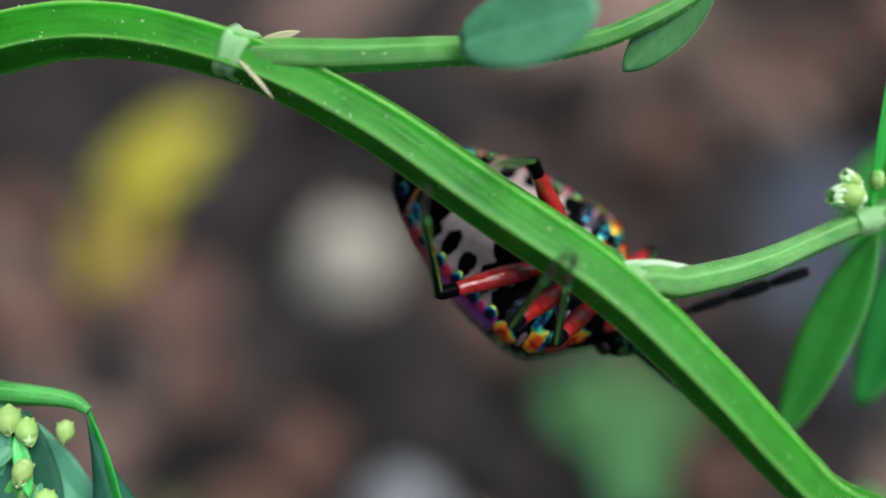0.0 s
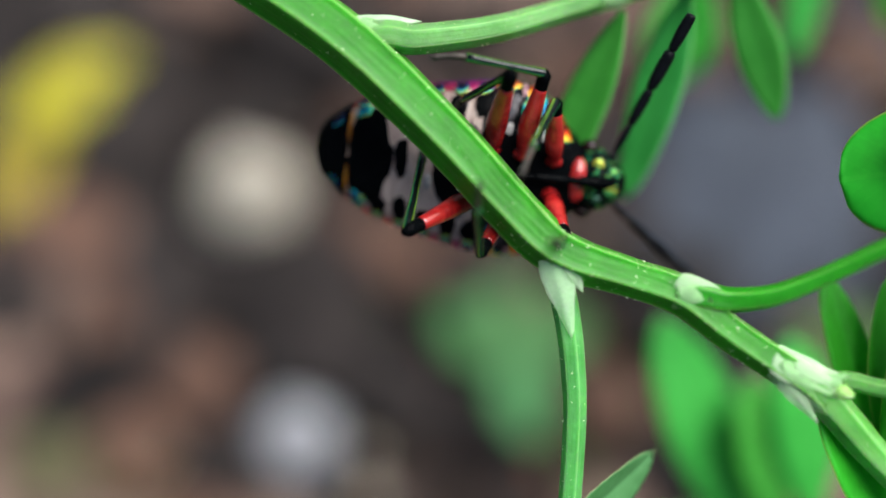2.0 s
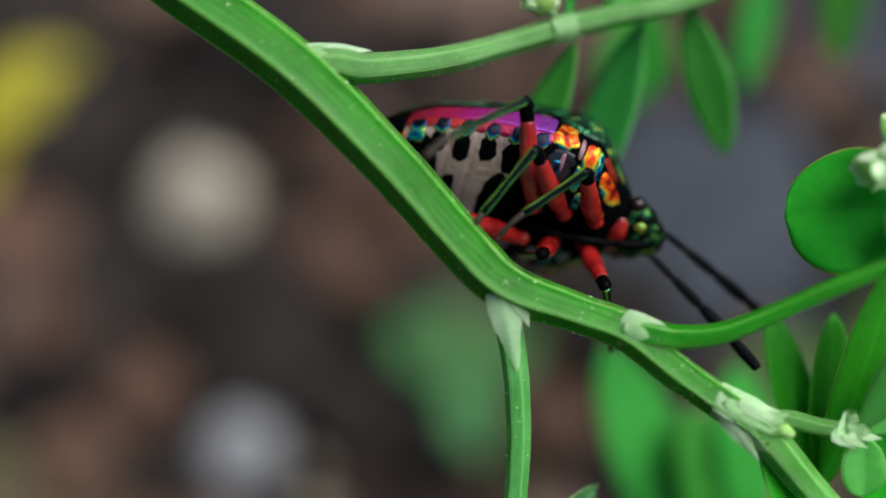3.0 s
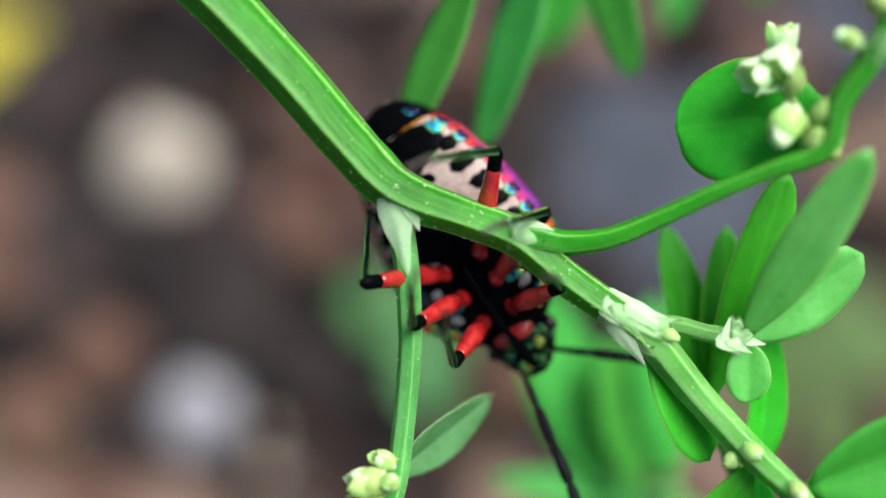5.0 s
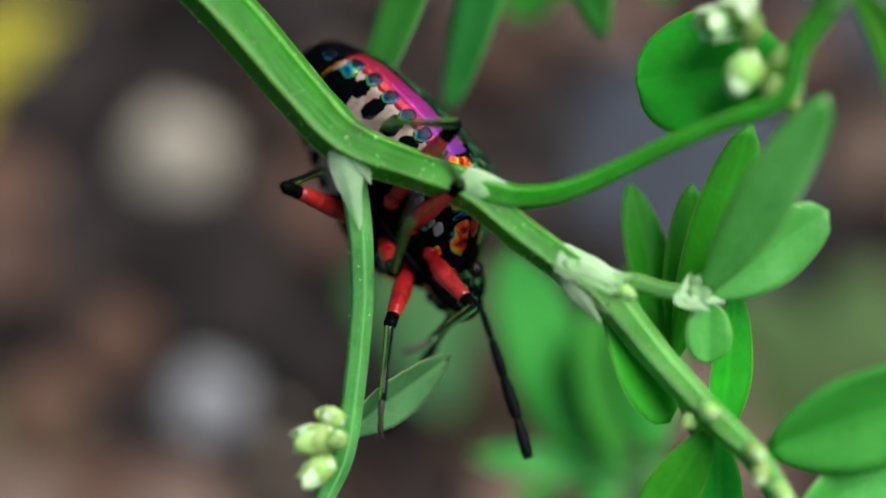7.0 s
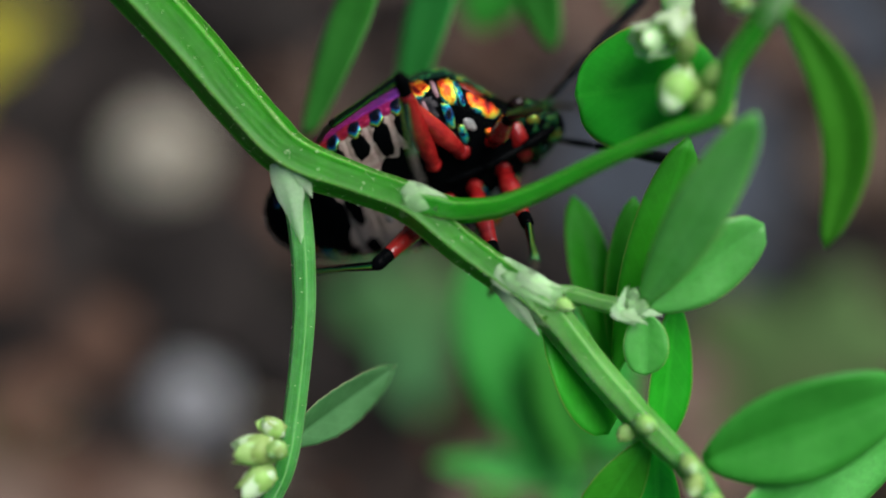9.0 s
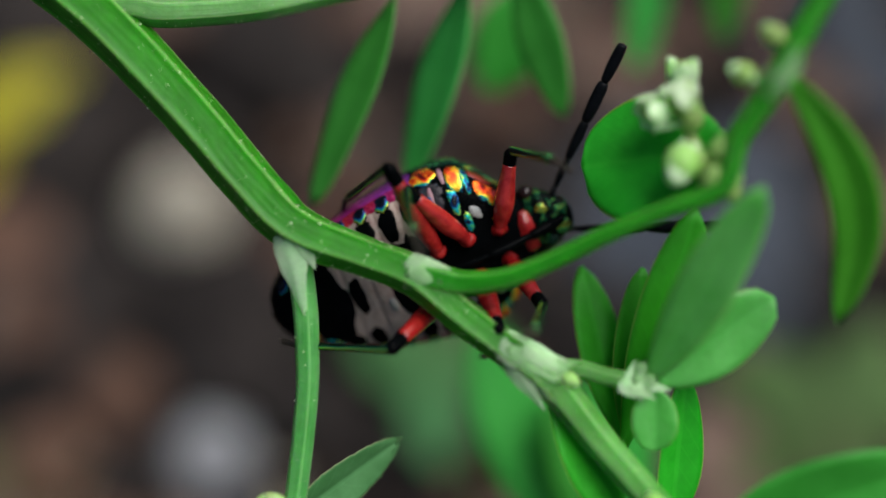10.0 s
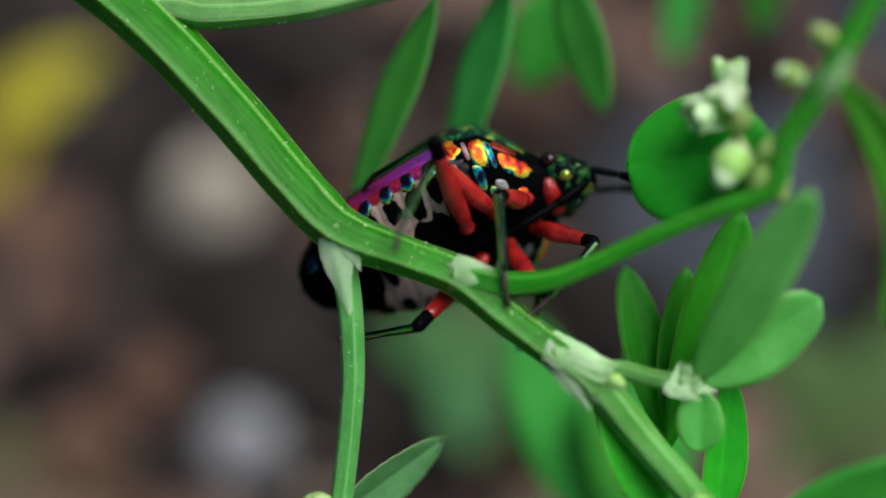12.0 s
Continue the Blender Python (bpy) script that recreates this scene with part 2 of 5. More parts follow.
LEAF_DUSTY = plant_skin("dusty leaf blade", (0.045, 0.18, 0.052), (0.10, 0.29, 0.11), 0.3, 0.65, 700, vein=0.12, spots=(0.36, 0.42, 0.30), spot_part=0.09, rim=(0.30, 0.34, 0.18), shine=0.25)
LEAF_UNDER = plant_skin("soft green leaf blade", (0.024, 0.28, 0.020), (0.062, 0.42, 0.052), 0.35, 0.5, 500, vein=0.06, spots=(0.20, 0.38, 0.13), spot_part=0.08, shine=0.35, relief=0.2)
LEAF_HANGING = plant_skin("narrow leaf blade", (0.024, 0.26, 0.024), (0.060, 0.39, 0.056), 0.35, 0.5, 400, vein=0.05, spots=(0.20, 0.34, 0.13), spot_part=0.08, rim=(0.26, 0.44, 0.18), shine=0.3, relief=0.2)
LEAF_OLIVE = plant_skin("olive leaf blade", (0.030, 0.068, 0.012), (0.065, 0.120, 0.026), 0.15, 0.75, 400, vein=0.25)
BUD = plant_skin("bud skin", (0.34, 0.54, 0.13), (0.62, 0.76, 0.36), 0.4, 0.45, 900)
PETAL = plant_skin("white tepal", (0.68, 0.80, 0.58), (0.88, 0.92, 0.84), 0.4, 0.5, 900)
THORN = plant_skin("dry bract", (0.36, 0.32, 0.20), (0.52, 0.47, 0.30), 0.3, 0.6, 900)
DUST = plant_skin("pale dust", (0.52, 0.56, 0.38), (0.80, 0.82, 0.66), 0.3, 0.7, 900)
STRIP = plant_skin("dry white sheath strip", (0.34, 0.50, 0.30), (0.56, 0.68, 0.50), 0.3, 0.55, 1500, spots=(0.34, 0.30, 0.14), spot_part=0.08)

BLACK = chitin("black chitin", [(0.3, (0.0010, 0.0013, 0.0014)), (0.7, (0.0018, 0.0022, 0.0026))], 0.09, 0.0, 900, gloss=0.08, relief=0.2, index=1.18)
STRIPE = chitin("olive-gold stripe", [(0.35, (0.02, 0.025, 0.006)), (0.45, (0.20, 0.11, 0.012)), (0.55, (0.55, 0.17, 0.02)), (0.62, (0.30, 0.20, 0.02)), (0.68, (0.02, 0.06, 0.02))], 0.25, 0.5, 1300, relief=0.2)
SHELL = chitin("dark metallic shell", [(0.3, (0.003, 0.005, 0.004)), (0.5, (0.006, 0.022, 0.015)), (0.57, (0.03, 0.20, 0.07)), (0.62, (0.02, 0.14, 0.10)), (0.68, (0.16, 0.22, 0.02)), (0.74, (0.004, 0.007, 0.007))], 0.2, 0.55, 1200, gloss=0.2, relief=0.35)
CREAM = chitin("cream belly skin", [(0.3, (0.23, 0.15, 0.125)), (0.5, (0.34, 0.275, 0.235)), (0.7, (0.25, 0.155, 0.14))], 0.36, 0.0, 600, relief=0.4)
RED = chitin("red leg chitin", [(0.3, (0.14, 0.004, 0.005)), (0.5, (0.27, 0.009, 0.009)), (0.7, (0.38, 0.022, 0.018))], 0.18, 0.0, 1100, gloss=0.55, relief=0.3, coat=0.25)
PINK = chitin("violet to magenta rim", [(0.0, (0.22, 0.007, 0.012)), (0.3, (0.32, 0.009, 0.05)), (0.55, (0.33, 0.012, 0.16)), (0.75, (0.28, 0.020, 0.24)), (1.0, (0.17, 0.025, 0.27))], 0.24, 0.45, 1900, gloss=0.35, along=(-6.2, 0.6), relief=0.45)
CRIMSON = chitin("red to crimson rim", [(0.0, (0.30, 0.022, 0.010)), (0.4, (0.34, 0.016, 0.014)), (0.7, (0.33, 0.010, 0.05)), (1.0, (0.26, 0.012, 0.14))], 0.26, 0.35, 1900, gloss=0.35, along=(-6.2, 0.9), relief=0.45)
LILAC = chitin("dull lilac skin", [(0.3, (0.16, 0.07, 0.08)), (0.7, (0.30, 0.17, 0.20))], 0.35, 0.1, 900)
BLUE = spangle("blue-green spangle", [(0.0, (0.003, 0.005, 0.01)), (0.16, (0.002, 0.03, 0.14)), (0.30, (0.0, 0.26, 0.34)), (0.42, (0.02, 0.42, 0.14)), (0.50, (0.50, 0.50, 0.04)), (0.57, (0.02, 0.18, 0.10)), (0.68, (0.003, 0.006, 0.01))], spread=0.4, wander=1.8)
GOLD = spangle("orange spangle", [(0.0, (0.16, 0.006, 0.006)), (0.10, (0.55, 0.025, 0.006)), (0.24, (0.80, 0.12, 0.008)), (0.36, (0.86, 0.40, 0.02)), (0.44, (0.70, 0.60, 0.04)), (0.51, (0.10, 0.45, 0.06)), (0.58, (0.0, 0.24, 0.24)), (0.67, (0.003, 0.02, 0.07)), (0.76, (0.003, 0.004, 0.006))], skew=0.20, spread=0.42, wander=1.5)
DUSK = spangle("dark blue spangle", [(0.0, (0.002, 0.003, 0.006)), (0.45, (0.003, 0.006, 0.022)), (0.60, (0.004, 0.03, 0.17)), (0.72, (0.0, 0.22, 0.32)), (0.82, (0.03, 0.45, 0.12)), (0.92, (0.50, 0.45, 0.03)), (1.0, (0.01, 0.02, 0.01))], skew=0.3, wander=0.6)
GREY_PLATE = chitin("grey-black plate", [(0.3, (0.008, 0.008, 0.010)), (0.55, (0.022, 0.020, 0.024)), (0.62, (0.004, 0.03, 0.05)), (0.7, (0.012, 0.010, 0.012))], 0.22, 0.2, 1200, gloss=0.3, relief=0.3)
DULL_RED = chitin("dark red plate", [(0.3, (0.05, 0.004, 0.003)), (0.5, (0.15, 0.010, 0.006)), (0.7, (0.26, 0.03, 0.01))], 0.2, 0.1, 900, gloss=0.4, relief=0.3)
EDGE_GREEN = chitin("green-gold edge", [(0.3, (0.003, 0.006, 0.005)), (0.46, (0.008, 0.04, 0.025)), (0.55, (0.05, 0.34, 0.10)), (0.61, (0.45, 0.45, 0.05)), (0.68, (0.004, 0.012, 0.01))], 0.2, 0.6, 1100, gloss=0.3, relief=0.3)
# narrow green stops paint the head's metallic glints into its colour
HEAD = chitin("black head with green glints", [(0.3, (0.002, 0.003, 0.003)), (0.53, (0.003, 0.006, 0.005)), (0.58, (0.012, 0.16, 0.06)), (0.60, (0.12, 0.20, 0.02)), (0.63, (0.003, 0.015, 0.015)), (0.72, (0.002, 0.003, 0.003))], 0.14, 0.4, 1900, gloss=0.10, relief=0.3, index=1.3)


def shin_skin():
    """Black shin with a metallic green and yellow stripes along it."""
    m, n, l, b = material("green-striped shin chitin")
    uvn = n.new("ShaderNodeUVMap")
    sp = n.new("ShaderNodeSeparateXYZ")
    l.new(uvn.outputs[0], sp.inputs[0])
    t = texture(n, l, "ShaderNodeTexNoise", 900, 3)
    u = math_node(n, l, "FRACT", math_node(n, l, "ADD", math_node(n, l, "MULTIPLY", sp.outputs["X"], 3.0), math_node(n, l, "MULTIPLY", t.outputs["Fac"], 0.35)))
    r = ramp(n, [(0.0, (0.003, 0.008, 0.006)), (0.12, (0.006, 0.09, 0.05)), (0.24, (0.04, 0.38, 0.07)), (0.32, (0.36, 0.36, 0.03)), (0.40, (0.04, 0.20, 0.03)), (0.52, (0.003, 0.006, 0.005)), (0.95, (0.002, 0.004, 0.004))])
    l.new(u, r.inputs["Fac"])
    l.new(r.outputs["Color"], b.inputs["Base Color"])
    b.inputs["Metallic"].default_value, b.inputs["Roughness"].default_value = 0.5, 0.22
    bump(n, l, texture(n, l, "ShaderNodeTexNoise", 4000, 3).outputs["Fac"], b, 0.3, 0.00003)
    return m


GREEN = shin_skin()
TARSUS = chitin("brown tarsus", [(0.3, (0.012, 0.01, 0.008)), (0.7, (0.04, 0.03, 0.02))], 0.5, 0.0, 1500)
FEELER_BLACK = chitin("dull black feeler chitin", [(0.3, (0.002, 0.0025, 0.003)), (0.7, (0.005, 0.006, 0.008))], 0.42, 0.0, 1500, gloss=0.06, relief=0.3)
JOINT = chitin("pale joint skin", [(0.3, (0.06, 0.05, 0.045)), (0.7, (0.14, 0.12, 0.10))], 0.5, 0.0, 1500)
EYE = chitin("brown eye", [(0.3, (0.006, 0.003, 0.003)), (0.7, (0.016, 0.006, 0.005))], 0.1, 0.0, 1500, gloss=0.3, relief=0.1)
WHITE_SPOT = chitin("pearly spot", [(0.3, (0.16, 0.18, 0.18)), (0.7, (0.36, 0.34, 0.32))], 0.3, 0.1, 900)

SOIL = stony("soil", [(0.28, (0.006, 0.0045, 0.004)), (0.45, (0.024, 0.018, 0.015)), (0.58, (0.070, 0.050, 0.042)), (0.72, (0.145, 0.102, 0.084))], 48, 0.95, 0.004)
WHITE_STONE = stony("cream stone", [(0.3, (0.46, 0.42, 0.33)), (0.7, (0.70, 0.65, 0.53))], 90)
GREY_STONE = stony("pale grey stone", [(0.3, (0.26, 0.27, 0.29)), (0.7, (0.44, 0.45, 0.47))], 90)
SLATE = stony("blue-grey stone", [(0.3, (0.034, 0.041, 0.052)), (0.7, (0.070, 0.083, 0.106))], 90)
BROWN_STONE = stony("reddish brown clod", [(0.3, (0.078, 0.039, 0.026)), (0.7, (0.225, 0.130, 0.090))], 90)
RUST_STONE = stony("rust red crumb", [(0.3, (0.10, 0.034, 0.018)), (0.7, (0.26, 0.10, 0.055))], 120)
BLACK_SOIL = stony("blackish soil", [(0.3, (0.006, 0.005, 0.005)), (0.7, (0.021, 0.016, 0.014))], 120)
TAN_STONE = stony("pinkish tan clod", [(0.3, (0.118, 0.078, 0.060)), (0.7, (0.265, 0.182, 0.142))], 70)
OLIVE_STONE = stony("mossy clod", [(0.3, (0.050, 0.050, 0.020)), (0.7, (0.130, 0.122, 0.062))], 70)
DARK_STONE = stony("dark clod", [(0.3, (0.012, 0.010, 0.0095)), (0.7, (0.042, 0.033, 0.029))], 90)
YELLOW = plant_skin("yellow dead leaf", (0.31, 0.26, 0.011), (0.42, 0.35, 0.022), 0.3, 0.5, 120, vein=0.3, spots=(0.25, 0.14, 0.02), spot_part=0.1)
LITTER = plant_skin("brown dead leaf", (0.07, 0.042, 0.03), (0.16, 0.095, 0.07), 0.2, 0.7, 150, vein=0.3, spots=(0.06, 0.03, 0.02))


# ---- mesh tools ----
def part(name, bm, mat, parent, label="", m=None, smooth=True):
    """One mesh object out of a bmesh (in millimetres), under a thing or a part."""
    me = bpy.data.meshes.new(name)
    bmesh.ops.recalc_face_normals(bm, faces=bm.faces)
    bm.transform(Matrix.Scale(MM, 4))
    bm.to_mesh(me)
    bm.free()
    for x in (mat if isinstance(mat, (list, tuple)) else [mat]):
        me.materials.append(x)
    if smooth:
        for p in me.polygons:
            p.use_smooth = True
    ob = new(name, me)
    if parent is not None:
        ob.parent = parent
    if m is not None:
        ob.matrix_basis = m
    if label:
        ob["label"] = label
    return ob


def thing(name, m, label, category, group=""):
    ob = new(name)
    ob.empty_display_size = 0.005
    ob.matrix_basis = m
    return tagged(ob, label, category, group)


def mm_pose(p, x_axis, z_hint):
    """A pose at p (mm) whose x goes along x_axis and whose z is as near z_hint as can be."""
    x = Vector(x_axis).normalized()
    z = Vector(z_hint)
    z = (z - x * z.dot(x)).normalized()
    y = z.cross(x)
    m = Matrix((x, y, z)).transposed().to_4x4()
    m.translation = Vector(p) * MM
    return m


def spline(points, steps):
    """A smooth line of Vectors through the points (place and any further values)."""
    p = [np.array(q, float) for q in points]
    p = [2 * p[0] - p[1]] + p + [2 * p[-1] - p[-2]]
    out = []
    for i in range(1, len(p) - 2):
        for k in range(steps):
            t = k / steps
            a, b, c, d = p[i - 1:i + 3]
            out.append(0.5 * (2 * b + (c - a) * t + (2 * a - 5 * b + 4 * c - d) * t * t + (3 * b - a - 3 * c + d) * t ** 3))
    out.append(p[-2])
    return out


def tube(bm, points, steps=6, sides=14, ridges=0, ridge=0.0, flat=1.0, wobble=0.0, turn=0.0, bead=0.0, caps=True, mi=0):
    """A tapered stalk along points (x, y, z, radius), with lengthwise ridges."""
    line = spline(points, steps)
    up = Vector((0, 0, 1))
    rings = []
    for i, q in enumerate(line):
        c = Vector(q[:3])
        a = Vector(line[max(i - 1, 0)][:3])
        b = Vector(line[min(i + 1, len(line) - 1)][:3])
        t = (b - a).normalized()
        s = t.cross(up)
        s = s.normalized() if s.length > 1e-4 else Vector((1, 0, 0))
        u = s.cross(t).normalized()
        ring = []
        for k in range(sides):
            an = 2 * math.pi * k / sides + turn
            r = q[3]
            if ridges:
                w = 2 * math.pi / ridges
                edge = math.cos(w / 2) / math.cos((an - turn) % w - w / 2)
                off = min((an - turn) % w, w - (an - turn) % w)
                r *= 1 + ridge * (edge - 0.9) + bead * math.exp(-(off / 0.11) ** 2)
            if wobble:
                r *= 1 + wobble * noise.noise(c * 0.9 + Vector((k * 0.7, 0, 0)))
            ring.append(bm.verts.new(c + s * (math.cos(an) * r) + u * (math.sin(an) * r * flat)))
        rings.append(ring)
    uv = bm.loops.layers.uv.verify()
    far = 0.0
    for i, (a, b) in enumerate(zip(rings, rings[1:])):
        step = float(np.linalg.norm(line[i + 1][:3] - line[i][:3]))
        for k in range(sides):
            f = bm.faces.new((a[k], a[(k + 1) % sides], b[(k + 1) % sides], b[k]))
            f.material_index = mi
            for loop, (u, v) in zip(f.loops, ((k, 0), (k + 1, 0), (k + 1, 1), (k, 1))):
                loop[uv].uv = (u / sides, far + v * step)
        far += step
    if caps:
        for r in (rings[0], rings[-1]):
            f = bm.faces.new(r)
            f.material_index = mi
    return bm


def stalk(points, **kw):
    return tube(bmesh.new(), points, **kw)


def blade(length, width, belly=0.45, sway=0.0, fold=0.15, bend=0.1, twist=0.0, wave=0.03, thick=0.14, nx=16, ny=8, blunt=0.6, torn=0.0):
    """A leaf along x with a midrib fold, a bend, a wavy rim and real thickness; its base at the origin."""
    bm = bmesh.new()
    sheets = []
    for side in (1, -1):
        rows = []
        for i in range(nx + 1):
            s = i / nx
            e = math.log(0.5) / math.log(belly)
            w = 0.5 * width * max(0.035, math.sin(math.pi * s ** e)) ** blunt
            if i == nx:
                w = 0.02 * width
            if torn:
                w = max(w, torn * width * s * s) if torn > 0.11 else w
                w *= 1 + torn * noise.noise(Vector((s * (7 if torn > 0.11 else 26), length * 3, 0)))
            row = []
            for j in range(ny + 1):
                v = 2 * j / ny - 1
                y = v * w
                rag = torn * length * s ** 4 * 0.6 * noise.noise(Vector((j * 1.7, length * 5, width)))
                z = fold * abs(y) - bend * length * s * s + wave * width * math.sin(9 * s + 2 * v) * v * v
                z += twist * s * y
                rim = 1 - 0.75 * abs(v) ** 3
                rib = 0.6 * math.exp(-(v * 5) ** 2) if side < 0 else -0.25 * math.exp(-(v * 6) ** 2)
                row.append(bm.verts.new((s * length + rag, y + sway * length * math.sin(math.pi * s), z + side * thick * 0.5 * rim - (thick * rib if side < 0 else -thick * rib) * (1 if w > 0.1 * width else 0))))
            rows.append(row)
        sheets.append(rows)
        for a, b in zip(rows, rows[1:]):
            for j in range(ny):
                bm.faces.new((a[j], a[j + 1], b[j + 1], b[j]) if side > 0 else (a[j], b[j], b[j + 1], a[j + 1]))
    uv = bm.loops.layers.uv.verify()
    where = {v: (i / nx, j / ny) for rows in sheets for i, row in enumerate(rows) for j, v in enumerate(row)}
    for f in bm.faces:
        for loop in f.loops:
            loop[uv].uv = where[loop.vert]
    t, u = sheets
    for i in range(nx):
        for j in (0, ny):
            bm.faces.new((t[i][j], t[i + 1][j], u[i + 1][j], u[i][j]))
    for i in (0, nx):
        for j in range(ny):
            bm.faces.new((t[i][j], t[i][j + 1], u[i][j + 1], u[i][j]))
    return bm


def leaf(parent, base, tip, width, face=(0, 0, 1), mat=None, label="", name="leaf", **kw):
    b, t = Vector(base), Vector(tip)
    return part(name, blade((t - b).length, width, **kw), mat or LEAF, parent, label, mm_pose(base, t - b, face))


def ball(bm, c, r, seg=12, rings=8, rough=0.0, seed=0.0, m=None, mi=0):
    """An ellipsoid about c with radii r, roughened by noise."""
    rr = Vector(r) if not isinstance(r, (int, float)) else Vector((r, r, r))
    grid = []
    for i in range(rings + 1):
        th = math.pi * i / rings
        row = []
        for k in range(seg):
            ph = 2 * math.pi * k / seg
            d = Vector((math.sin(th) * math.cos(ph), math.sin(th) * math.sin(ph), math.cos(th)))
            s = 1 + rough * noise.noise(d * 1.7 + Vector((seed, seed * 0.7, 0))) + 0.4 * rough * noise.noise(d * 4.1 + Vector((0, seed, 3)))
            v = Vector((d.x * rr.x, d.y * rr.y, d.z * rr.z)) * s
            v = (m @ v if m is not None else v) + Vector(c)
            row.append(v)
            if i in (0, rings):
                break
        grid.append([bm.verts.new(v) for v in row])
    for i in range(rings):
        a, b = grid[i], grid[i + 1]
        for k in range(seg):
            k2 = (k + 1) % seg
            if len(a) == 1:
                f = bm.faces.new((a[0], b[k], b[k2]))
            elif len(b) == 1:
                f = bm.faces.new((a[k], b[0], a[k2]))
            else:
                f = bm.faces.new((a[k], b[k], b[k2], a[k2]))
            f.material_index = mi
    return bm


# ---- ground ----
def ground_height(x, y):
    """Lumpy soil, in metres, level far away."""
    near = math.exp(-((x / 1.5) ** 2 + (y / 1.5) ** 2))
    v = Vector((x, y, 0))
    return near * (0.005 * noise.noise(v * 22) + 0.003 * noise.noise(v * 75) + 0.0015 * noise.noise(v * 190)) - 0.004


def make_ground():
    steps = [math.copysign(0.13 * abs(i) / 40 if abs(i) <= 40 else 0.13 + 300 * ((abs(i) - 40) / 34) ** 5, i) for i in range(-74, 75)]
    bm = bmesh.new()
    grid = [[bm.verts.new(((x - 0.015) / MM, (y + 0.075) / MM, ground_height(x - 0.015, y + 0.075) / MM)) for y in steps] for x in steps]
    for a, b in zip(grid, grid[1:]):
        for j in range(len(a) - 1):
            bm.faces.new((a[j], b[j], b[j + 1], a[j + 1]))
    return tagged(part("ground", bm, SOIL, None), "dark brown crumbly bare soil under the plants", "ground", kind="structure")


def stone(name, x, y, r, mat, label, category="stone", group="", seed=0.0, sink=0.35):
    m = pose(x * MM, y * MM, ground_height(x * MM, y * MM) + r[2] * (1 - sink) * MM, 0, 0, seed * 57)
    ob = part(name, ball(bmesh.new(), (0, 0, 0), r, 18, 12, 0.28 if name == "pebble" else 0.6, seed), mat, None, m=m)
    return tagged(ob, label, category, group)


